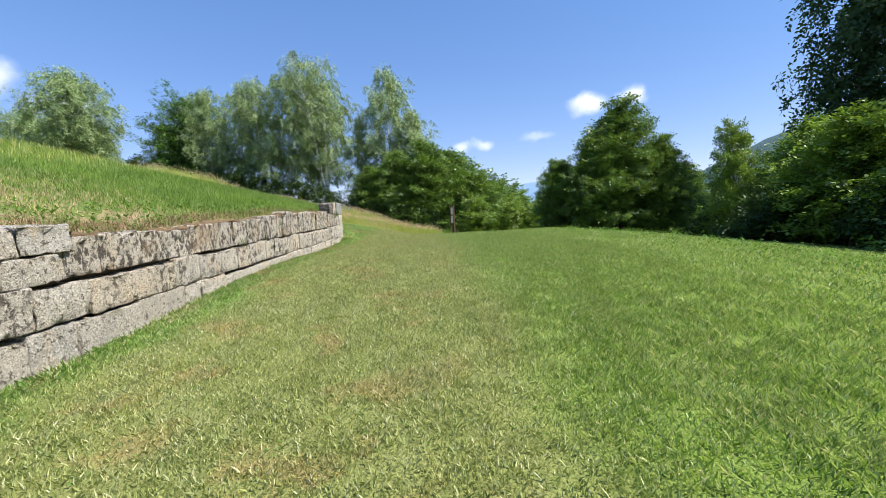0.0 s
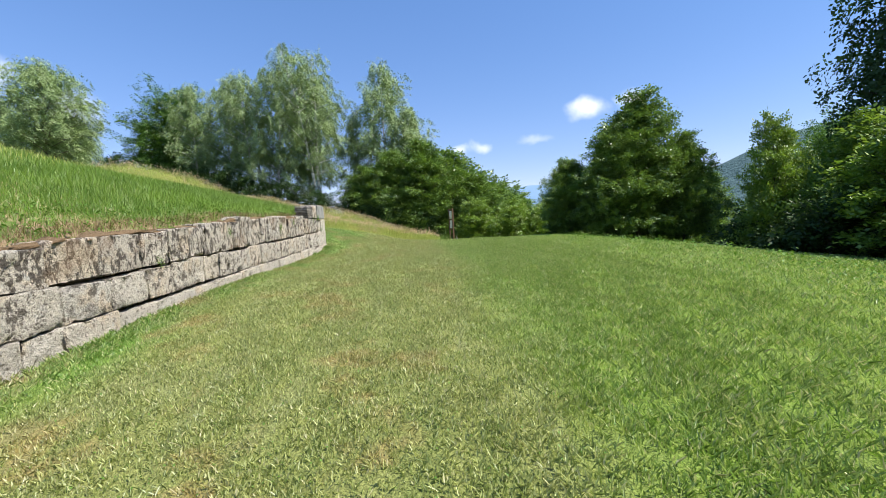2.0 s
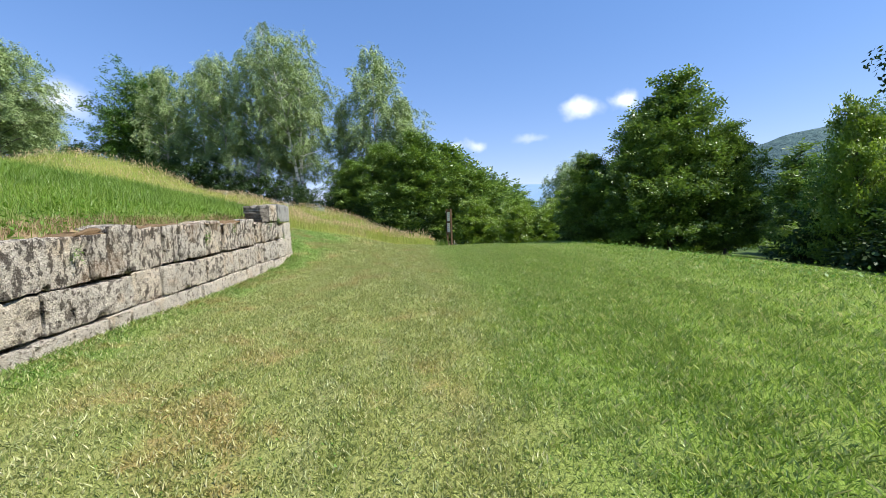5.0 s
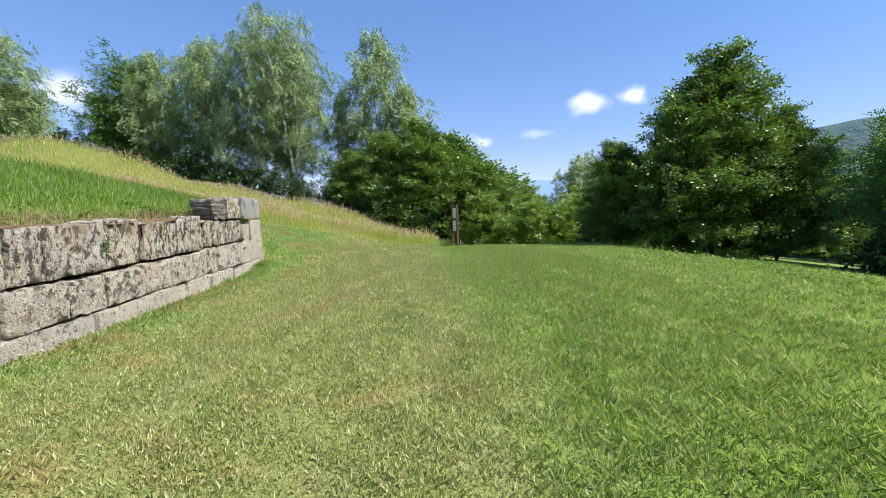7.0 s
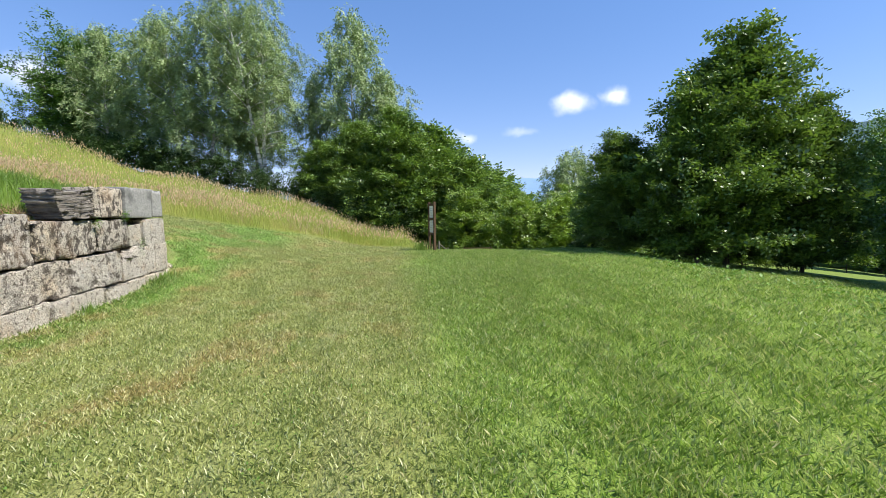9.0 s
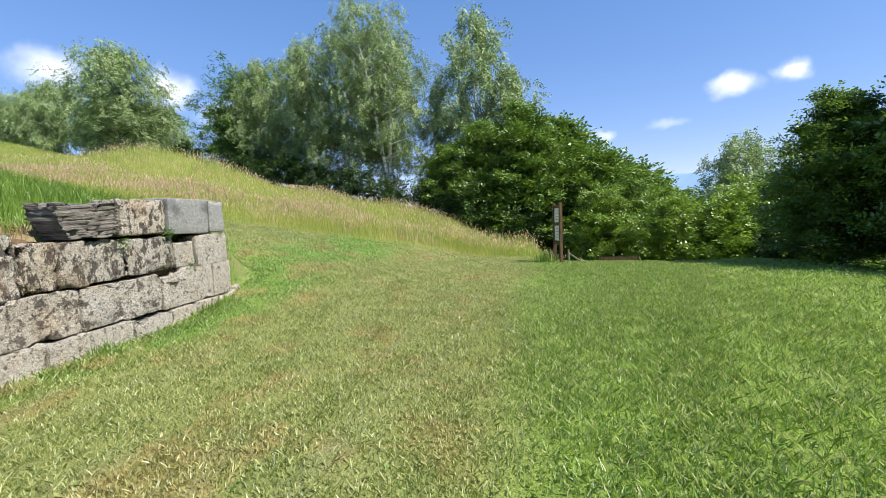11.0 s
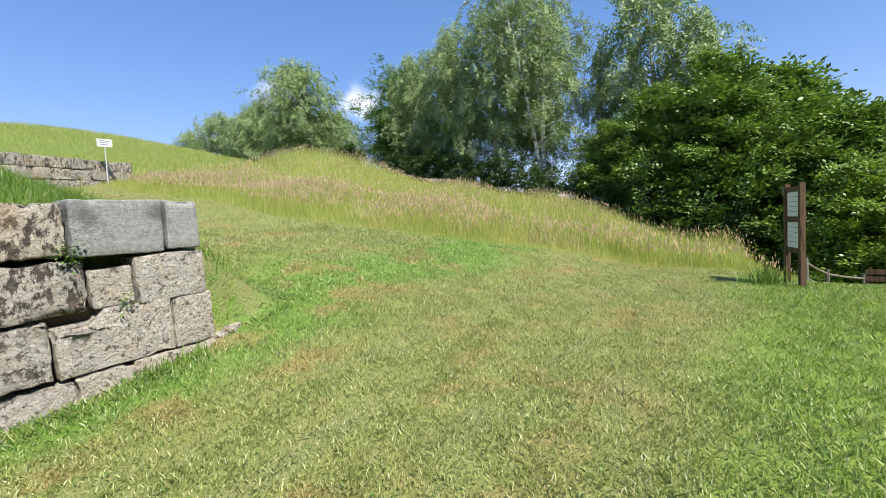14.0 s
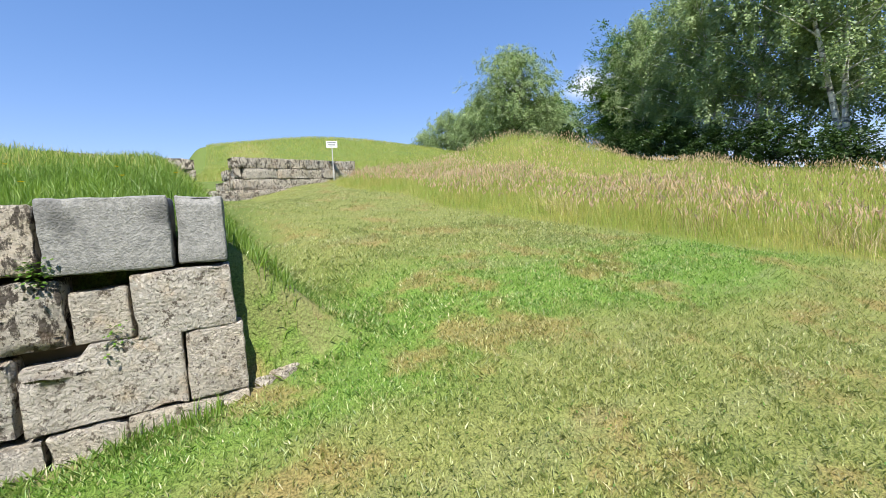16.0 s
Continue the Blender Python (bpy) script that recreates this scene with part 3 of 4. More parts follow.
def lay2(s0, s1, z0, z1, out=0.0, depth=0.45, seed=0, mat=None):
    p = W2A + w2d * ((s0 + s1) / 2)
    n = Vector((w2d.y, -w2d.x, 0))
    p = p + n * (out - depth / 2)
    me = block_mesh("block", s1 - s0 - 0.02, depth, z1 - z0 - 0.02, mat or M_MID, 500 + seed, r=0.012, step=0.16, amp=0.016)
    hang("block", me, wall_2, "", pose(p.x, p.y, (z0 + z1) / 2, 4, 0, w2ang))


W2LEN = (W2B - W2A).length
seed = 0
level = 2.6
for row, (hgt, start) in enumerate(((0.36, -2.6), (0.34, -1.6), (0.46, -0.1), (0.46, 0.1), (0.46, -0.1))):
    s = start
    while s < W2LEN:
        L = rnd.uniform(0.7, 1.15)
        lay2(s, min(s + L, W2LEN + 0.2), level + 0.07 * s, level + hgt + 0.07 * s, rnd.uniform(-0.02, 0.02) + (0.40, 0.22, 0, 0, 0)[row], seed=seed, mat=M_CRUST if row == 4 else None)
        s += L
        seed += 1
    # return at the broken end, stepping down
    if row > 0:
        for k in range(4 - row + 1):
            me = block_mesh("block", 0.5, 0.6, hgt - 0.02, M_CRUST, 560 + seed + k, step=0.16, amp=0.03)
            hang("block", me, wall_2, "", pose(-20.6 - 0.62 * k, 20.0 - 0.25 * k, level + hgt / 2, 3, 2, 20 + 4 * k))
    level += hgt

# remnant of a further wall above the bank
wall_3 = tagged(new("wall_3"), "weathered top of a ruined wall behind the bank", "stone wall", kind="structure")
for row in range(4):
    s = 0.0
    while s < 5.5:
        L = rnd.uniform(0.6, 1.1)
        me = block_mesh("block", L - 0.02, 0.5, 0.36, M_CRUST, 620 + seed, step=0.16, amp=0.02)
        hang("block", me, wall_3, "", pose(-18.4 + 0.30 * s, 18.1 - 0.95 * s, 2.9 + 0.38 * row, 0, 0, 17))
        s += L
        seed += 1

# ---------- far land ----------


def ridge(name, mat, dist, a0, a1, height, base, wob, label, seed):
    """A wooded ridge seen across the valley, an arc round the place between two azimuths (from +y towards +x)."""
    n, rows = 90, 7
    vs, fs = [], []
    for i in range(n + 1):
        f = i / n
        az = radians(a0 + (a1 - a0) * f)
        env = math.sin(math.pi * min(1, max(0, f))) ** 0.6
        h = height(f) + wob * (noise.noise(Vector((f * 9, seed, 0))) + 0.5 * noise.noise(Vector((f * 34, seed, 3))) + 0.35 * noise.noise(Vector((f * 120, seed, 5))))
        for r in range(rows):
            g = r / (rows - 1)
            d = dist * (1 + 0.35 * g)
            z = base + (h * env - base) * math.sin(g * math.pi / 2)
            vs.append((d * math.sin(az), 15 + d * math.cos(az), z))
    for i in range(n):
        for r in range(rows - 1):
            p = i * rows + r
            fs.append((p, p + rows, p + rows + 1, p + 1))
    return tagged(new(name, mesh_of(name, vs, fs, mat, True)), label, "hills", kind="structure")


ridge("backdrop_hill", M_HILL, 900, 14, 110, lambda f: 70 + 125 * sm(0.10, 0.31, f), -20, 9, "far forested hill under a blue sky, haze painted into its green", 1)
ridge("backdrop_ridge", M_HAZE, 2200, -30, 60, lambda f: 215 + 60 * f, -30, 25, "mountain ridge in the distance, blue haze painted into its colour", 2)

# ---------- grass ----------
grng = np.random.default_rng(7)


def blades(name, x, y, h, w, mat, label, lean=0.5, category="grass", seg=1, z_off=0.0):
    """Blades of grass as thin tapering triangles, bent over when seg is 2; one object that nobody could count."""
    n = len(x)
    z = ground_h(x, y) - 0.01 + z_off
    az, tilt_az = grng.uniform(0, 2 * np.pi, n), grng.uniform(0, 2 * np.pi, n)
    lean_d = h * lean * np.abs(grng.normal(0.6, 0.5, n))
    dx, dy = np.cos(az) * w / 2, np.sin(az) * w / 2
    tx, ty = np.cos(tilt_az) * lean_d, np.sin(tilt_az) * lean_d
    base1 = np.stack([x - dx, y - dy, z], 1)
    base2 = np.stack([x + dx, y + dy, z], 1)
    tip = np.stack([x + tx, y + ty, z + h], 1)
    if seg == 1:
        foot = np.stack([x, y, z], 1)
        m1 = np.stack([x - dx + tx * 0.35, y - dy + ty * 0.35, z + h * 0.55], 1)
        m2 = np.stack([x + dx + tx * 0.35, y + dy + ty * 0.35, z + h * 0.55], 1)
        v = np.stack([foot, m2, tip, m1], 1).reshape(-1, 3)
        o = np.arange(n)[:, None] * 4
        f = np.concatenate([o + np.array([[0, 1, 2]]), o + np.array([[0, 2, 3]])])
    else:
        m1 = np.stack([x - dx * 0.8 + tx * 0.3, y - dy * 0.8 + ty * 0.3, z + h * 0.62], 1)
        m2 = np.stack([x + dx * 0.8 + tx * 0.3, y + dy * 0.8 + ty * 0.3, z + h * 0.62], 1)
        v = np.stack([base1, base2, m2, m1, tip], 1).reshape(-1, 3)
        o = np.arange(n)[:, None] * 5
        f = np.concatenate([o + np.array([[0, 1, 2]]), o + np.array([[0, 2, 3]]), o + np.array([[3, 2, 4]])])
    ob = new(name, quick_mesh(name, v, f, mat))
    return tagged(ob, label, category, kind="stuff"), tip


def scatter(x0, x1, y0, y1, density):
    n = int((x1 - x0) * (y1 - y0) * density)
    return grng.uniform(x0, x1, n), grng.uniform(y0, y1, n)


def mown(x, y):
    return (y < tall_edge(x) + grng.normal(0, 0.12, len(x))) & ((x > WALL_X + 0.02) | (y > 19.6 - 0.15 * np.clip(-5 - x, 0, 30) + 0.6)) & ~((np.hypot((x + 5.2) / 0.6, (y - 20.0) / 0.4) < 1) & (grng.random(len(x)) < 0.85))


LAWN = [(-1.9, 3.2, -3.2, 22, 3600), (-4.5, -1.9, -2.6, 24.5, 2900), (3.2, 5.6, -2.4, 22, 2000), (5.6, 9.5, -1.5, 30, 750), (-1.9, 5.6, 22, 31, 1700), (-9, -4.5, 19.3, 26, 1600), (-9, -1.9, 24.5, 30, 1500), (-22, -9, 17.5, 26.5, 400), (9.5, 16, 4, 34, 220)]
lx, ly = [np.concatenate(v) for v in zip(*[scatter(*r) for r in LAWN])]
# clumpy growth: thin out in patches
lx, ly = lx + grng.normal(0, 0.35, len(lx)), ly + grng.normal(0, 0.5, len(lx))
keep = mown(lx, ly) & (grng.random(len(lx)) < 0.62 + 0.38 * np.sin(lx * 5.1 + 2 * np.sin(ly * 3.3)) * np.sin(ly * 4.7 + lx))
lx, ly = lx[keep], ly[keep]
lush = sm(0.3, 3.0, lx + 0.5 * np.sin(ly * 0.8)) * 0.55 + sm(-3.7, -4.3, lx) * 0.9 * sm(19.5, 18.5, ly)
lh = grng.uniform(0.025, 0.062, len(lx)) * (1 + lush)
blades("lawn_grass", lx, ly, lh, grng.uniform(0.008, 0.0145, len(lx)) * (1 + 0.5 * (np.abs(lx - 0.6) > 5)), M_LAWN, "short mown lawn grass, pale and dry in places", 0.9)

# sparse turf on the slope round the wall's end
tx2, ty2 = scatter(-7.5, WALL_X - 0.02, 19.58, 21.0, 1500)
k = grng.random(len(tx2)) < 0.55 + 0.5 * np.sin(tx2 * 4.3 + 1.0) * np.sin(ty2 * 5.1)
blades("slope_turf", tx2[k], ty2[k], grng.uniform(0.03, 0.10, k.sum()), grng.uniform(0.008, 0.014, k.sum()), M_LAWN, "thin turf on the worn slope round the wall's end", 0.9)

# longer green grass on the bank above the wall
bx, by = [np.concatenate(v) for v in zip(scatter(-9, WALL_X - 0.2, -3, 20.6, 820), scatter(-16, -9, -3, 20.6, 260))]
edge = 20.0 - 0.15 * np.clip(-5 - bx, 0, 30)
dens = 0.32 + 0.68 * sm(WALL_X - 0.4, WALL_X - 1.3, bx + 0.3 * np.sin(by * 2.1)) + 0.5 * sm(15.5, 17, by)
near_slab = (by > 16.2) & (by < 19.6) & (bx > WALL_X - 0.55)
worn = sm(0.1, 0.75, np.sin(bx * 1.9 + 1.3 * np.sin(by * 0.9)) * np.sin(by * 1.25 + bx * 0.7)) * sm(8.5, 4.5, by) * sm(-8.6, -7.2, bx)
k = (by < edge) & (grng.random(len(bx)) < dens * (1 - 0.75 * worn)) & ~near_slab
bx, by = bx[k], by[k]
bh = grng.uniform(0.06, 0.17, len(bx)) * (0.45 + 0.95 * sm(2, 9, by)) * (1 + 0.25 * sm(15, 18, by))
blades("bank_grass", bx, by, bh, grng.uniform(0.006, 0.012, len(bx)), M_BANK, "lush green grass on the bank above the wall", 0.8, seg=2)
cx, cy = scatter(-40, -9.5, -4, 22, 70)
k = cy < 20.0 - 0.15 * np.clip(-5 - cx, 0, 30)
blades("bank_hay", cx[k], cy[k], grng.uniform(0.12, 0.36, k.sum()), 0.012, M_TALL, "dry uncut grass along the top of the bank", 0.5, seg=2)
# tall stems standing above the corner of the wall
qx, qy = scatter(-10, -5.1, 16.8, 20.0, 60)
k = qy < 19.9 - 0.15 * np.clip(-5 - qx, 0, 30)
blades("bank_tall_grass", qx[k], qy[k], grng.uniform(0.16, 0.36, k.sum()), 0.009, M_BANK, "long green grass above the wall's end", 0.6, seg=2)

wx, wy = scatter(-8.2, WALL_X - 0.5, -3.5, 8, 120)
blades("worn_bank_grass", wx, wy, grng.uniform(0.04, 0.14, len(wx)), 0.010, M_STRAW, "short dry grass on the worn part of the bank", 1.3, seg=2)
ox, oy = scatter(WALL_X - 0.75, WALL_X - 0.02, -3, 16.6, 850)
blades("dead_edge_grass", ox, oy, grng.uniform(0.05, 0.13, len(ox)), 0.008, M_DEAD, "dry brown grass hanging over the wall's top", 1.4, seg=2, z_off=0.04)
# uncut hay meadow
hx, hy = scatter(-24, 3.2, 24.0, 32, 430)
fx2, fy2 = scatter(-30, 3, 31, 46, 90)
gx3, gy3 = scatter(-66, -24, 18, 52, 62)
hx, hy = np.concatenate([hx, fx2]), np.concatenate([hy, fy2])
k = (gy3 > tall_edge(gx3)) | (gx3 < -26)
blades("hill_grass", gx3[k], gy3[k], grng.uniform(0.15, 0.42, k.sum()), 0.02, M_TALL, "rough sun-dried grass on the hill beyond the ruins", 0.8, seg=2)
k = (hy > tall_edge(hx) + grng.normal(0.1, 0.2, len(hx))) & (hx < 2.6 - 0.12 * np.maximum(hy - 29, 0))
hx, hy = hx[k], hy[k]
far_scale = 1 + 0.6 * (hy > 31)
hh = grng.uniform(0.22, 0.78, len(hx)) * (0.85 + 0.25 * np.sin(hx * 0.9 + hy * 0.5)) * (0.45 + 0.55 * sm(0.0, 1.6, hy - tall_edge(hx)))
_, tips = blades("hay_grass", hx, hy, hh, grng.uniform(0.004, 0.009, len(hx)) * far_scale, M_TALL, "uncut golden hay grass on the slope", 0.55, seg=2)
sel = grng.random(len(tips)) < 0.24 * (hh > 0.38)
tp = tips[sel]
n = len(tp)
az = grng.uniform(0, 2 * np.pi, n)
sl, sw = grng.uniform(0.07, 0.17, n), grng.uniform(0.006, 0.013, n) * far_scale[sel]
dx, dy = np.cos(az) * sw, np.sin(az) * sw
lx2, ly2 = grng.normal(0, 0.035, n), grng.normal(0, 0.035, n)
v = np.stack([tp - np.array([0, 0, 0.03]), tp + np.stack([dx, dy, sl * 0.4], 1), tp - np.stack([dx, dy, -sl * 0.4], 1), tp + np.stack([lx2, ly2, sl], 1)], 1).reshape(-1, 3)
o = np.arange(n)[:, None] * 4
tagged(new("hay_seed_heads", quick_mesh("hay_seed_heads", v, np.concatenate([o + np.array([[0, 1, 3]]), o + np.array([[0, 3, 2]])]), M_SEED)), "reddish brown seed heads of the hay grass", "grass", kind="stuff")

stx, sty = np.concatenate([grng.normal(c, 0.35, 120) for c in (-6.3, -4.2, -9.0, -3.4)]), np.concatenate([grng.normal(c, 0.2, 120) for c in (28.6, 29.6, 27.2, 30.2)])
blades("straw_tufts", stx, sty, grng.uniform(0.25, 0.65, len(stx)), 0.012, M_STRAW, "pale dead straw leaning in the hay", 1.2, seg=2)

# broad-leaved weeds along the lawn's lower edge, clover in the turf


def weeds(name, x, y, size, lift, mat, label):
    n = len(x)
    z = ground_h(x, y) + lift
    az = grng.uniform(0, 2 * np.pi, n)
    up = grng.uniform(-0.2, 0.9, n)
    ax = np.stack([np.cos(az), np.sin(az), up], 1) * size[:, None]
    side = np.stack([-np.sin(az), np.cos(az), grng.uniform(-0.3, 0.3, n)], 1) * size[:, None] * 0.35
    p = np.stack([x, y, z], 1)
    v = np.stack([p, p + ax * 0.5 + side, p + ax, p + ax * 0.5 - side], 1).reshape(-1, 3)
    o = np.arange(n)[:, None] * 4
    return tagged(new(name, quick_mesh(name, v, np.concatenate([o + np.array([[0, 1, 2]]), o + np.array([[0, 2, 3]])]), mat)), label, "weeds", kind="stuff")


ex, ey = scatter(6.0, 9.5, -1, 27, 45)
weeds("lawn_edge_weeds", ex, ey, grng.uniform(0.04, 0.10, len(ex)) * (0.5 + 0.5 * sm(6, 8, ex)), np.abs(grng.normal(0, 0.09, len(ex))) * sm(6.2, 8, ex), M_WEED, "broad-leaved weeds along the lawn edge")
kx, ky = scatter(-4.3, 6.0, -1, 26, 45)
weeds("clover", kx, ky, grng.uniform(0.012, 0.028, len(kx)), grng.uniform(0.01, 0.04, len(kx)), M_WEED, "clover and plantain in the turf")
vx, vy = scatter(-6.0, WALL_X - 0.3, -3, 16.5, 130)
weeds("bank_herbs", vx, vy, grng.uniform(0.03, 0.09, len(vx)), grng.uniform(0.0, 0.10, len(vx)), M_WEED, "low herbs over the wall's bare earth edge")

# ---------- trees ----------


def make_tree(seed, height, radius, base, limbs, sprays, leaves, leaf, mat, bark_mat, style, label, category="tree", trunk_r=None, stems=1, name="tree"):
    """A tree: trunk, limbs and a crown of leaf sprays. base: share of the height free of leaves. style: layered, weeping or round."""
    r = random.Random(seed)
    g = np.random.default_rng(seed)
    root = new(name)
    tagged(root, label, category)
    trunk_r = trunk_r or height * 0.011
    limb_v, limb_f, paths = [], [], []
    tv, tf = [], []
    for s in range(stems):
        lean = Vector((r.uniform(-1, 1), r.uniform(-1, 1), 0)) * (0.05 if stems == 1 else 0.06 if style == 'layered' else 0.16)
        pts = []
        for i in range(9):
            f = i / 8
            pts.append(Vector((0, 0, -0.3)) + Vector((0, 0, 0.97 * height * f)) + lean * height * f ** 1.3 + Vector((noise.noise(Vector((f * 2.2, seed, s))), noise.noise(Vector((f * 2.2, seed, s + 7))), 0)) * 0.022 * height)
        vs, fs = tube(pts, [trunk_r * (1 - 0.93 * (i / 8)) * (1.25 if i == 0 else 1) for i in range(9)], 8)
        o = len(tv)
        tv += vs
        tf += [tuple(i + o for i in f) for f in fs]
        for i in range(limbs // stems):
            f = base + (1 - base) * ((i + r.random()) / (limbs // stems)) ** 0.9
            f = min(f, 0.985)
            q = f * 8
            k = min(int(q), 7)
            start = pts[k].lerp(pts[k + 1], q - k)
            u = (f - base) / (1 - base)
            if style == "layered":
                prof = (0.62 + 0.38 * math.sin(min(1, u * 2.2) * math.pi / 2)) * (1 - u) ** 1.0 + 0.05
                rise = 0.22 + 1.1 * u
            elif style == "weeping":
                prof = (0.55 + 0.45 * math.sin(min(1, u * 1.8) * math.pi / 2)) * (1 - u ** 2.4) + 0.10
                rise = 0.55 + 0.6 * u
            else:
                prof = math.sin(math.pi * (0.18 + 0.74 * u)) ** 0.7 * (1 - 0.25 * u) + 0.05
                rise = 0.2 + 0.7 * u
            L = radius * prof * (r.uniform(0.80, 1.06) if style == "weeping" else r.uniform(0.62, 1.25))
            az = i * 2.39996 + r.uniform(-0.4, 0.4)
            out = Vector((math.cos(az), math.sin(az), 0))
            lp = []
            for j in range(5):
                w = j / 4
                zz = rise * L * w - (0.30 if style == "weeping" else 0.12) * L * w * w
                lp.append(start + out * (L * w) + Vector((0, 0, zz)) + Vector((r.uniform(-1, 1), r.uniform(-1, 1), r.uniform(-1, 1))) * 0.05 * L * w)
            r0 = max(0.012, trunk_r * (1 - 0.85 * f) * 0.45)
            vs, fs = tube(lp, [r0 * (1 - 0.85 * j / 4) for j in range(5)], 5)
            o = len(limb_v)
            limb_v += vs
            limb_f += [tuple(i2 + o for i2 in f2) for f2 in fs]
            paths.append((np.array([tuple(p) for p in lp]), L, out))
    hang("trunk", mesh_of("trunk", tv, tf, bark_mat, True), root)
    hang("branchwork", mesh_of("branchwork", limb_v, limb_f, bark_mat, True), root)
    # sprays of leaves along the limbs
    P = np.stack([p[0] for p in paths])
    LL = np.array([p[1] for p in paths])
    OUT = np.array([tuple(p[2]) for p in paths])
    nodes = len(paths) * (9 if style == 'layered' else 6)
    own = g.choice(len(paths), nodes, p=LL ** 1.2 / (LL ** 1.2).sum())
    w = np.clip(g.beta(2.0, 1.0, nodes), 0.10, 1.0) * 4
    i0 = np.minimum(w.astype(int), 3)
    fr = (w - i0)[:, None]
    centre = P[own, i0] * (1 - fr) + P[own, i0 + 1] * fr
    flat = np.array([1, 1, 0.5 if style == "layered" else 0.9])
    centre = centre + np.clip(g.normal(0, 1, (nodes, 3)), -1.5, 1.5) * 0.17 * (0.3 + w[:, None] / 4) * np.maximum(LL[own][:, None], 0.12 * radius) * flat
    pick = g.integers(0, nodes, sprays)
    which = own[pick]
    clump = radius * (0.055 if style == "layered" else 0.085 if style == "round" else 0.07)
    pos = centre[pick] + np.clip(g.normal(0, 1, (sprays, 3)), -1.8, 1.8) * clump * np.array([1, 1, 0.42 if style == "layered" else 1.5 if style == "weeping" else 0.8])
    outd = OUT[which] + g.normal(0, 0.55, (sprays, 3)) * np.array([1, 1, 0.0])
    if style == "weeping":
        axis_d = outd * 0.4 + np.stack([np.zeros(sprays), np.zeros(sprays), -g.uniform(0.1, 1.1, sprays)], 1)
    elif style == "layered":
        axis_d = outd + np.stack([np.zeros(sprays), np.zeros(sprays), g.normal(0.22, 0.38, sprays)], 1)
    else:
        axis_d = outd + g.normal(0, 0.6, (sprays, 3))
    axis_d /= np.linalg.norm(axis_d, axis=1, keepdims=True)
    up = np.array([0, 0, 1.0]) + g.normal(0, 0.45, (sprays, 3))
    side = np.cross(axis_d, up)
    side /= np.linalg.norm(side, axis=1, keepdims=True) + 1e-9
    nrm = np.cross(side, axis_d)
    n = sprays * leaves
    step = np.tile(np.arange(leaves), sprays)
    rep = np.repeat(np.arange(sprays), leaves)
    along = (step / leaves - 0.3) * leaf * leaves * (0.50 if style != "weeping" else 0.42)
    sgn = np.where(step % 2 == 0, 1.0, -1.0)
    c = pos[rep] + axis_d[rep] * along[:, None] + nrm[rep] * g.normal(0, 0.35 * leaf, n)[:, None]
    ld = axis_d[rep] * 0.6 + side[rep] * (sgn * g.uniform(0.5, 1.1, n))[:, None] + nrm[rep] * g.normal(0, 0.35, n)[:, None]
    ld /= np.linalg.norm(ld, axis=1, keepdims=True)
    size = leaf * g.uniform(0.65, 1.3, n)
    ls = np.cross(ld, nrm[rep] + g.normal(0, 0.35, (n, 3)))
    ls /= np.linalg.norm(ls, axis=1, keepdims=True) + 1e-9
    a = c
    b = c + ld * (size * 0.5)[:, None] + ls * (size * 0.27)[:, None]
    t = c + ld * size[:, None]
    d = c + ld * (size * 0.5)[:, None] - ls * (size * 0.27)[:, None]
    v = np.stack([a, b, t, d], 1).reshape(-1, 3)
    o = np.arange(n)[:, None] * 4
    hang("crown", quick_mesh("crown", v, np.concatenate([o + np.array([[0, 1, 2]]), o + np.array([[0, 2, 3]])]), mat), root)
    return root


def plant(root, x, y, turn=0, scale=1.0, sink=0.0, first=False, wide=1.0):
    z = float(ground_h(x, y)) - sink
    m = pose(x, y, z, 0, 0, turn) @ Matrix.Diagonal((scale * wide, scale * wide, scale, 1))
    if first:
        root.matrix_basis = m
        return root
    ob = copy_thing(root, m)
    ob.matrix_basis = m
    return ob


def plant_to(root, x, y, top, turn=0, wide=1.0, first=False):
    """Plant so that the crown's tip reaches the height top."""
    own = max(v.co.z for c in root.children for v in c.data.vertices) if "tip" not in root else root["tip"]
    root["tip"] = own
    s = (top - float(ground_h(x, y))) / own
    return plant(root, x, y, turn, s, first=first, wide=wide)


# layered hornbeams beyond the lawn's lower edge
horn = make_tree(11, 10.0, 3.9, 0.06, 150, 11500, 7, 0.18, M_HORN, M_BARK, "layered", "dense dark green hornbeam with layered branches at the lawn edge", name="hornbeam", stems=2)
hornb = make_tree(12, 9.0, 3.9, 0.05, 110, 6500, 8, 0.18, M_ROW, M_BARK, "layered", "dark green hornbeam in a dense row of trees", name="hornbeam")
hornl = make_tree(13, 8.0, 3.4, 0.05, 80, 4000, 7, 0.2, M_LIME, M_BARK, "layered", "young hornbeam with bright sunlit yellow-green leaves", name="young_hornbeam")
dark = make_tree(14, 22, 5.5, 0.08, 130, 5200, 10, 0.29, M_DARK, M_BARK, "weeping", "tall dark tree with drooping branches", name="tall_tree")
plant_to(horn, 13.2, 25.2, 8.3, 20, first=True)
plant_to(horn, 11.4, 24.4, 6.2, 140, wide=0.95)
plant_to(horn, 15.4, 24.2, 5.6, 75, wide=0.9)
plant_to(horn, 9.6, 26.6, 4.6, 250, wide=1.1)
plant_to(hornl, 16.2, 18.4, 5.3, 10, wide=0.6, first=True)
plant_to(hornl, 16.6, 12.6, 4.2, 120, wide=1.3)
plant_to(hornl, 19.4, 17.0, 4.8, 75, wide=1.25)
plant_to(hornb, 18.6, 14.0, 4.6, 200, wide=1.3, first=True)
plant_to(hornl, 16.0, 8.0, 4.4, 30, wide=1.2)
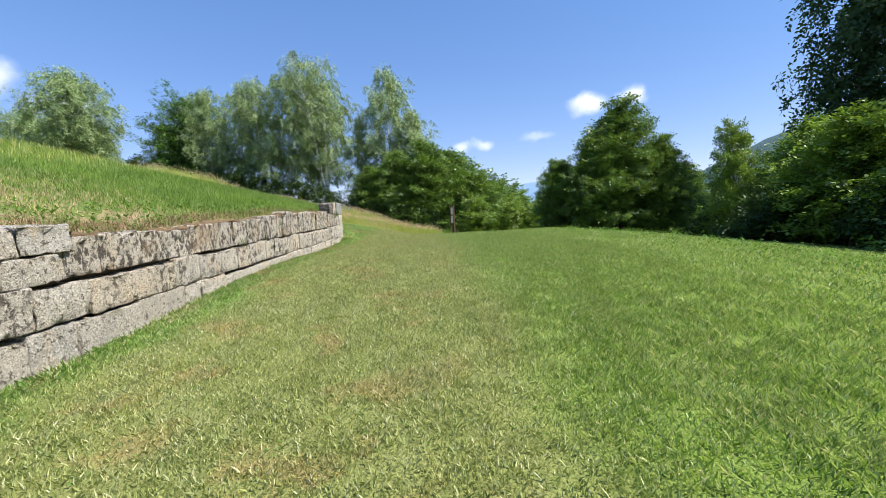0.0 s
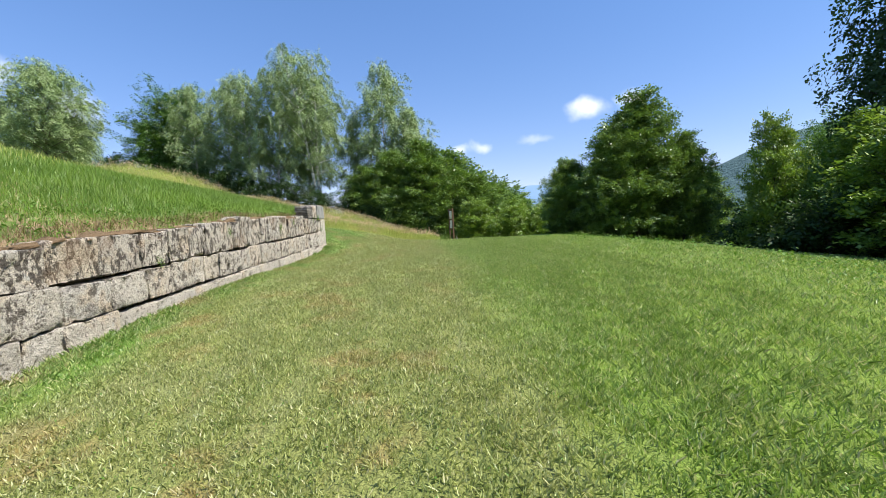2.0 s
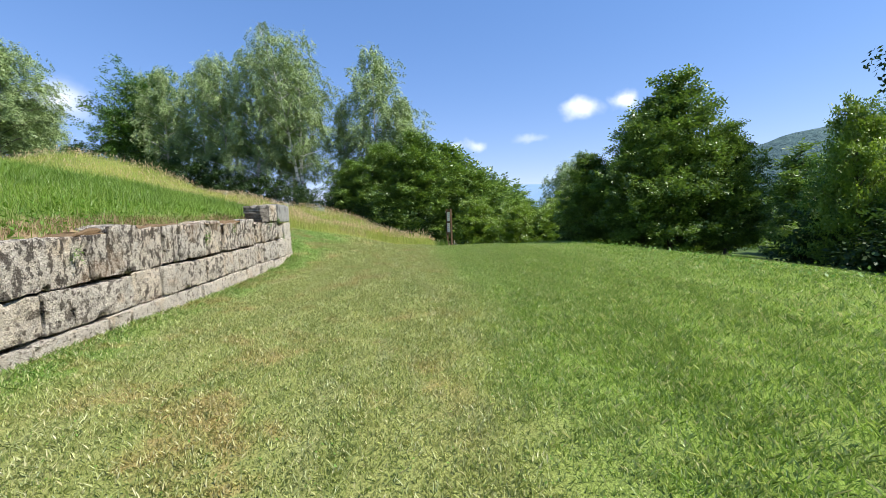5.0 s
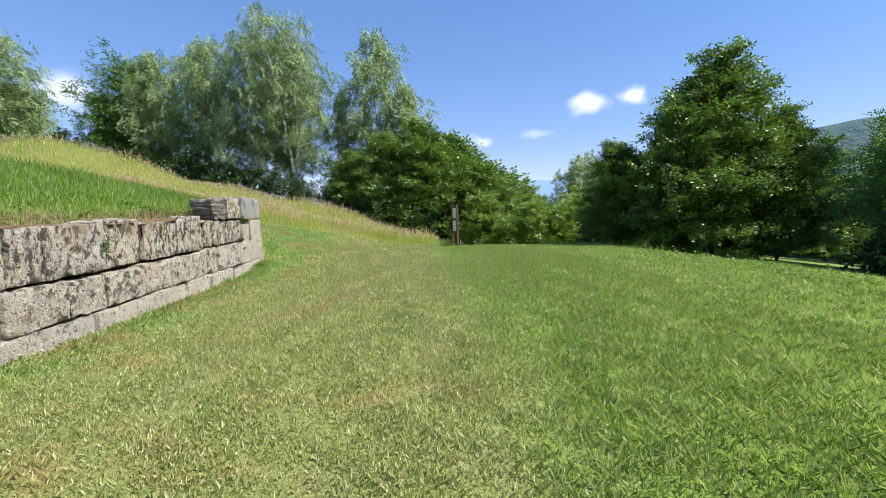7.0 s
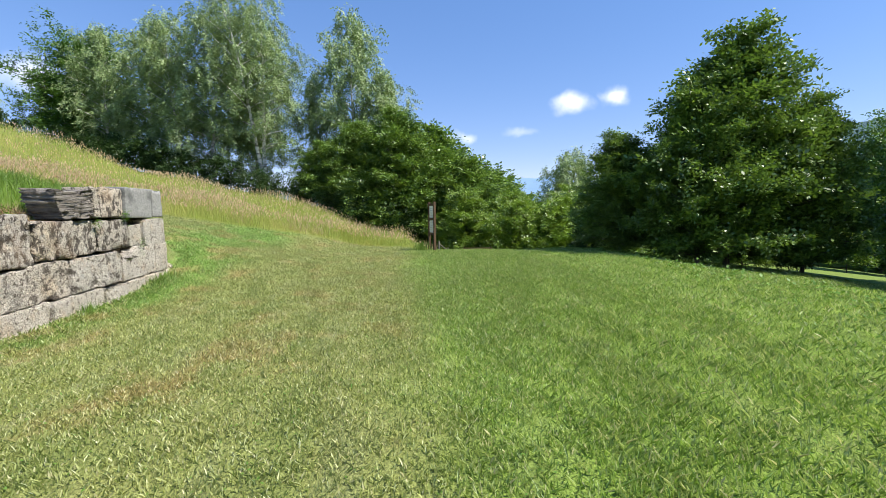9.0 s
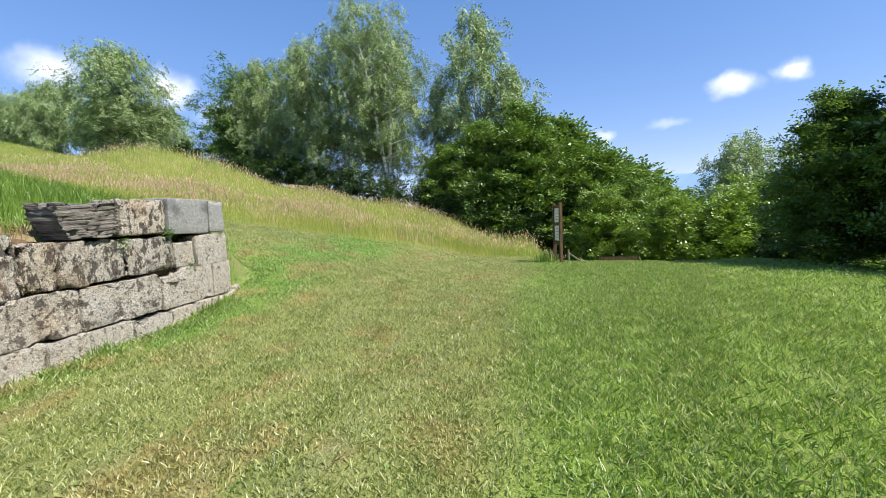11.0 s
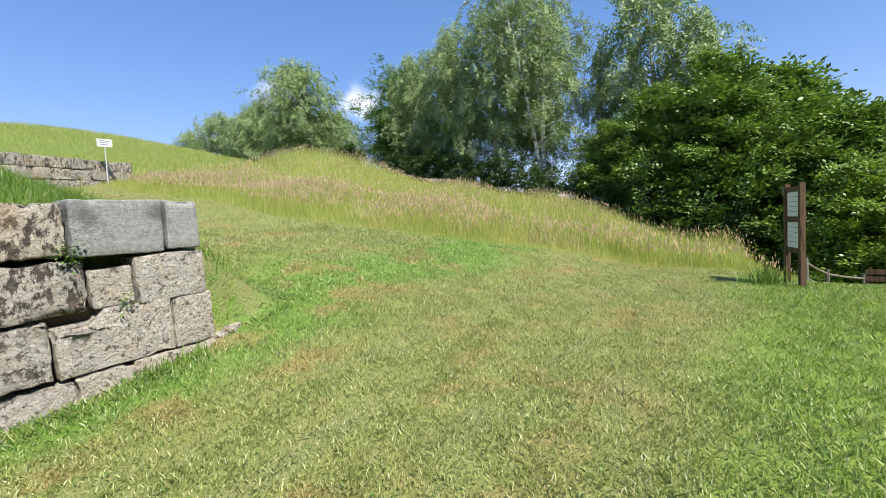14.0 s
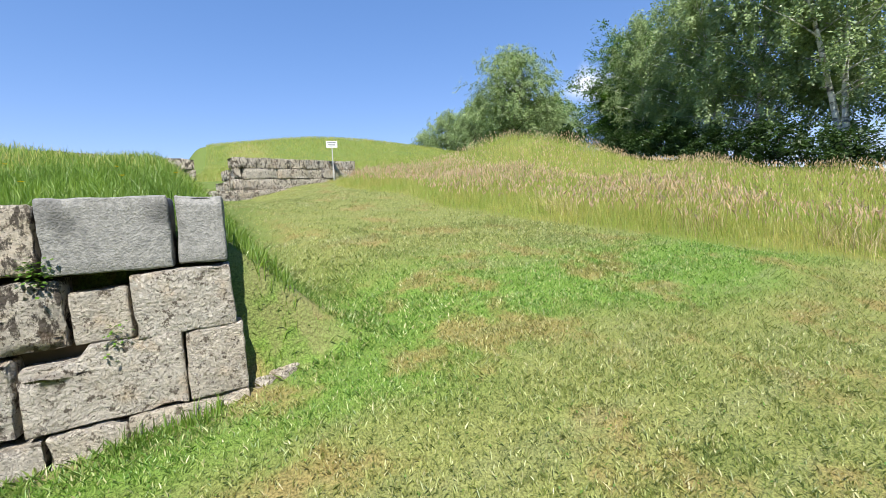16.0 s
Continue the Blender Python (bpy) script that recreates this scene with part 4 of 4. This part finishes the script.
plant_to(dark, 27.0, 20.4, 20, 150, wide=0.92, first=True)
plant_to(dark, 33.0, 17.0, 22, 90)
plant_to(dark, 30.0, 8.0, 22, 190)
plant_to(hornl, 18.3, 30.5, 3.2, 140, wide=0.8)
plant_to(hornb, 20.5, 9.0, 6.0, 300)
for x, y, a in ((17.5, 3.5, 40), (19, -1, 100), (18, -6, 10)):
    plant_to(hornb, x, y, 7.0, a)
for x, y, top, a in ((26, 38.5, 5.6, 60), (23.4, 40.5, 5.4, 170)):
    plant_to(hornb, x, y, top, a, wide=1.15)
# trees across the mown path's end
plant_to(hornb, -3.0, 46.0, 9.5, 15, wide=1.1)
plant_to(hornb, 0.4, 44.6, 10.2, 95, wide=1.1)
plant_to(hornb, 3.0, 48.0, 9.6, 200, wide=1.1)
plant_to(hornb, 5.6, 45.0, 6.2, 260, wide=1.2)
plant_to(hornb, 8.4, 48.5, 5.6, 310, wide=1.2)
plant_to(hornl, 5.2, 40.2, 3.6, 50)
plant_to(hornl, 8.6, 41.0, 3.2, 170)
plant_to(hornl, 11.8, 39.5, 3.0, 280)
plant_to(hornl, 14.5, 44.0, 4.0, 20)
# young trees on bare stems beyond the lawn's crest, darker ones behind them
sapling = make_tree(15, 5.0, 2.3, 0.30, 44, 1500, 7, 0.16, M_LIME, M_BARK, "layered", "slender young tree on a bare stem beyond the lawn", name="sapling")
plant_to(sapling, 7.9, 37.6, 2.4, 0, first=True)
plant_to(sapling, 10.4, 36.6, 2.0, 130, wide=1.2)
plant_to(sapling, 11.9, 37.8, 2.5, 240, wide=1.1)
plant_to(hornb, 10.6, 45.5, 3.6, 75, wide=1.5)
plant_to(hornb, 14.6, 40.6, 3.4, 185, wide=1.5)
plant_to(hornb, 18.0, 40.0, 4.0, 15, wide=1.4)
plant_to(hornb, -6.2, 48.0, 8.0, 130, wide=1.1)
spruce = make_tree(21, 15, 2.6, 0.05, 110, 1600, 8, 0.34, M_HORN, M_BARK, "layered", "dark conifer in a distant row on the slope", name="conifer")
plant_to(spruce, 7.6, 58, 9.8, 0, wide=1.3, first=True)
for i, (x, y, top) in enumerate(((9.6, 60, 9.2), (11.4, 62, 8.6), (13.0, 65, 8.0), (14.6, 68, 7.4), (16.0, 71, 6.6), (17.2, 74, 5.7), (5.6, 57, 10.6), (3.6, 56, 10.6))):
    plant_to(spruce, x, y, top, 50 * i, wide=1.3)
# wooded slope beyond the lower meadow
for i in range(9):
    plant_to(spruce, 58 + 3.2 * (i % 5) + 8 * (i // 5), 66 - 7 * (i % 5) + 10 * (i // 5), 8 + 3 * ((i * 7) % 3), 40 * i, wide=1.8)
# silver birches and oak behind the hay meadow
birch = make_tree(31, 19, 4.0, 0.22, 70, 3000, 11, 0.19, M_BIRCH, M_BBARK, "weeping", "tall silver birch with a white trunk and hanging twigs", name="birch", stems=2, trunk_r=0.20)
birch_b = make_tree(32, 16, 3.5, 0.12, 60, 2200, 11, 0.21, M_BIRCH, M_BBARK, "weeping", "grey-green birch in a dense grove", name="birch")
oak = make_tree(33, 15, 5.0, 0.10, 80, 4200, 9, 0.27, M_OAK, M_BARK, "round", "broad deep-green oak at the meadow's edge", name="oak")
roundt = make_tree(34, 13, 4.6, 0.03, 75, 4600, 10, 0.20, M_BIRCH, M_BARK, "weeping", "rounded grey-green willow-like tree on the hilltop", name="willow")
plant_to(birch, -11.8, 50.5, 22.4, 0, first=True)
plant_to(birch_b, -4.0, 53.5, 21.2, 40, wide=0.95, first=True)
for x, y, a, top in ((17.8, 56.6, 80, 8.0), (20.5, 58, 10, 9.0), (23.0, 54, 150, 8.4), (-16.5, 51, 200, 20.6), (-20, 52, 20, 20.0), (-23.5, 54, 110, 20.2), (-27, 53.5, 300, 19.6), (-14, 55, 160, 20.0), (-7.8, 54, 260, 15.5), (-1.2, 55, 60, 16.0)):
    plant_to(birch_b, x, y, top, a)
plant_to(oak, -32.2, 58, 21.6, 0, wide=1.1, first=True)
plant_to(oak, -35.5, 60, 17.5, 100)
plant_to(oak, 41.0, 38.5, 11.0, 210, wide=1.05)
plant_to(oak, 46.0, 44.0, 11.5, 40, wide=1.05)
plant_to(roundt, -41.5, 50, 21.6, 0, wide=1.15, first=True)
for x, y, a, top in ((-60, 57, 100, 22.0), (-65, 58, 220, 21.5), (-71, 57, 320, 22.5), (-50, 64, 20, 19.5), (-55, 60, 200, 20), (-46, 58, 260, 18.0), (-77, 55, 45, 20.0)):
    plant_to(roundt, x, y, top, a)
# small lone tree in the lower meadow
lone = make_tree(41, 3.6, 2.0, 0.25, 34, 900, 8, 0.16, M_LIME, M_BARK, "round", "small bright green fruit tree alone in the lower meadow", name="fruit_tree")
plant_to(lone, 32.2, 37.6, 0.4, 0, first=True)
# undergrowth for the darkness at tree bases, its leaves coloured dark as shade
shrub = make_tree(51, 2.2, 1.6, 0.02, 36, 560, 8, 0.20, M_DARK, M_BARK, "round", "low shrub under the trees, leaf colour darkened as shade", "shrub", name="shrub", stems=3)
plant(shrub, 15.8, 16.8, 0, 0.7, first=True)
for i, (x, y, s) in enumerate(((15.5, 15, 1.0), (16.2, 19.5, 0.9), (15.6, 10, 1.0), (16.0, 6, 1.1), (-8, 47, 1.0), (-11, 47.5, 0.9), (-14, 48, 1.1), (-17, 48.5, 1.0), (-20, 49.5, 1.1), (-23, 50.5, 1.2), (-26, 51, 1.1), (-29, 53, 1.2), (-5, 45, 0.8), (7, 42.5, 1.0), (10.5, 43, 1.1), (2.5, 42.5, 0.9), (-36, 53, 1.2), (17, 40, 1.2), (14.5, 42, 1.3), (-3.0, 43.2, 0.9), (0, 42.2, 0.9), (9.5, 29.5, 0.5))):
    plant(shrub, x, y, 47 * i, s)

# ---------- notice board, fence, warning sign ----------
board = tagged(new("notice_board"), "brown wooden notice board with two printed panels", "notice board")
bxy = Vector((1.94, 28.15))
bz = float(ground_h(bxy.x, bxy.y))
board.matrix_basis = pose(bxy.x, bxy.y, bz, 0, 0, 104)
for s in (-0.37, 0.37):
    part("post", box_bm(0.10, 0.10, 2.35, 0.008, (s, 0, 0.92)), M_WOOD, board)
for z in (1.98, 1.36, 0.72):
    part("rail", box_bm(0.64, 0.06, 0.10, 0.006, (0, 0, z)), M_WOOD, board)
for z, h in ((1.67, 0.5), (1.04, 0.52)):
    p = part("panel", box_bm(0.60, 0.03, h, 0.004, (0, 0, z)), M_PANEL, board, "pale printed panel")
    for k in range(4):
        part("print_bar", box_bm(0.40, 0.004, 0.009, 0, (0, 0.018, z + h * 0.3 - 0.1 * k)), M_INK, p)
        part("print_bar", box_bm(0.40, 0.004, 0.009, 0, (0, -0.018, z + h * 0.3 - 0.1 * k)), M_INK, p)
part("tag", box_bm(0.03, 0.10, 0.16, 0.004, (0.43, 0, 1.95)), M_PANEL, board, "small white tag")

sign = tagged(new("warning_sign"), "small white sign on a thin metal post by the ruin", "sign")
sx, sy = -22.45, 24.5
sz = float(ground_h(sx, sy))
sign.matrix_basis = pose(sx, sy, sz, 0, 0, 75)
vs, fs = tube([(0, 0, -0.2), (0, 0, 1.0), (0, 0, 5.80 - sz)], [0.025] * 3, 8)
hang("post", mesh_of("post", vs, fs, M_STEEL, True), sign)
pl = part("plate", box_bm(0.55, 0.02, 0.34, 0.006, (0, -0.03, 5.72 - sz)), M_PANEL, sign, "white sign plate")
for k in range(3):
    part("print_bar", box_bm(0.42 - 0.06 * k, 0.004, 0.035, 0, (0, -0.043, 5.81 - 0.085 * k - sz)), M_INK, pl)

fence = tagged(new("fence"), "weathered wooden rail fence at the path's end", "fence")
FP = [(2.55, 32.4), (3.15, 33.6), (4.1, 34.6), (6.0, 34.7), (8.0, 35.0)]
fz = [float(ground_h(x, y)) for x, y in FP]
for (x, y), z in zip(FP, fz):
    vs, fs = tube([(x, y, z - 0.3), (x + 0.01, y, z + 0.5), (x, y, z + 1.0)], [0.055, 0.05, 0.045], 8)
    hang("post", mesh_of("post", vs, fs, M_GWOOD, True), fence)
for i in range(len(FP) - 1):
    for h in (0.42, 0.85):
        (x0, y0), (x1, y1) = FP[i], FP[i + 1]
        vs, fs = tube([(x0, y0, fz[i] + h), ((x0 + x1) / 2, (y0 + y1) / 2, (fz[i] + fz[i + 1]) / 2 + h - 0.02), (x1, y1, fz[i + 1] + h)], [0.04, 0.036, 0.04], 7)
        hang("rail", mesh_of("rail", vs, fs, M_GWOOD, True), fence)
gate = tagged(new("bench"), "wooden plank bench by the fence, tree shade in its dark brown", "bench")
gx0, gy0 = 4.9, 33.9
gate.matrix_basis = pose(gx0, gy0, float(ground_h(gx0, gy0)), 0, 0, -6)
for z in (0.45, 0.66, 0.87):
    part("back_plank", box_bm(1.7, 0.035, 0.15, 0.006, (0, 0.22, z + 0.05)), M_WOOD, gate)
for yy in (-0.16, 0.0):
    part("seat_plank", box_bm(1.7, 0.14, 0.04, 0.006, (0, yy, 0.43)), M_WOOD, gate)
for s in (-0.75, 0.75):
    part("leg", box_bm(0.08, 0.5, 0.44, 0.006, (s, 0.02, 0.2)), M_WOOD, gate)
    part("back_post", box_bm(0.07, 0.05, 0.75, 0.006, (s, 0.26, 0.68)), M_WOOD, gate)

tbx, tby = grng.normal(1.45, 0.16, 220), grng.normal(28.0, 0.14, 220)
blades("board_tuft", tbx, tby, grng.uniform(0.2, 0.5, 220), 0.014, M_BANK, "green grass tuft at the notice board's foot", 0.7, seg=2)

# loose stones and tufts at the wall's end
for i, (x, y, s) in enumerate(((-4.60, 19.66, 0.14), (-4.66, 19.84, 0.22))):
    st = new("stone", block_mesh("stone", s * 1.3, s, s * 0.7, M_STONE, 700 + i, r=s * 0.22, amp=s * 0.12, step=s * 0.35))
    st.matrix_basis = pose(x, y, float(ground_h(x, y)) + s * 0.02, 8, 5, 40 * i)
    tagged(st, "loose pale limestone fragment on bare earth", "stone", "loose stones")
wtx, wty = np.concatenate([grng.normal(c, 0.10, 90) for c in (-4.30, -4.33, -4.28)]), np.concatenate([grng.normal(c, 0.12, 90) for c in (18.72, 16.9, 19.1)])
blades("wall_foot_tufts", np.maximum(wtx, WALL_X + 0.06), wty, grng.uniform(0.08, 0.22, len(wtx)), 0.010, M_BANK, "grass tufts growing at the wall's foot", 0.8, seg=2)

# small plants rooted in the wall's joints
for i, (y, z, n, s) in enumerate(((18.16, 1.20, 70, 0.055), (18.6, 0.62, 40, 0.045), (17.35, 1.05, 40, 0.05), (9.6, 0.62, 40, 0.05), (13.2, 0.75, 46, 0.06), (6.9, 0.15, 30, 0.045), (14.6, 0.95, 40, 0.05))):
    px, py, pz = grng.normal(WALL_X + 0.01, 0.012, n), grng.normal(y, 0.05, n), grng.normal(z, 0.06, n)
    az, up = grng.uniform(-1.4, 1.4, n), grng.uniform(-0.7, 0.6, n)
    d = np.stack([np.cos(az), np.sin(az), up], 1) * (s * 0.75 * grng.uniform(0.6, 1.3, n))[:, None]
    e = np.stack([-np.sin(az), np.cos(az), grng.uniform(-0.5, 0.5, n)], 1) * (s * 0.26)
    p = np.stack([np.maximum(px, WALL_X - 0.02), py, pz], 1)
    v = np.stack([p, p + d * 0.5 + e, p + d, p + d * 0.5 - e], 1).reshape(-1, 3)
    o = np.arange(n)[:, None] * 4
    tagged(new("wall_plant", quick_mesh("wall_plant", v, np.concatenate([o + np.array([[0, 1, 2]]), o + np.array([[0, 2, 3]])]), M_WEED)), "small green herb rooted in a joint of the stone wall", "plant", "wall plants", "stuff")
# yellow flowers on the bank above the wall's end
for i, (x, y) in enumerate(((-6.3, 18.4), (-6.6, 18.9), (-6.1, 17.6), (-7.2, 18.2), (-7.6, 17.0))):
    z = float(ground_h(x, y))
    fl = tagged(new("flower"), "yellow wild flower in the bank grass", "flower", "bank flowers")
    fl.matrix_basis = pose(x, y, z)
    vs, fs = tube([(0, 0, -0.03), (0.02, 0.01, 0.2), (0.03, 0.03, 0.38)], [0.004, 0.004, 0.003], 5)
    hang("stem", mesh_of("stem", vs, fs, M_BANK, True), fl)
    bm = bmesh.new()
    for k in range(8):
        w = k * math.pi / 4
        c, q = Vector((0.03, 0.03, 0.38)), Vector((math.cos(w), math.sin(w), 0.25)) * 0.035
        sd = Vector((-math.sin(w), math.cos(w), 0)) * 0.012
        bm.faces.new([bm.verts.new(c), bm.verts.new(c + q * 0.6 + sd), bm.verts.new(c + q), bm.verts.new(c + q * 0.6 - sd)])
    part("blossom", bm, M_YEL, fl, "yellow petals")
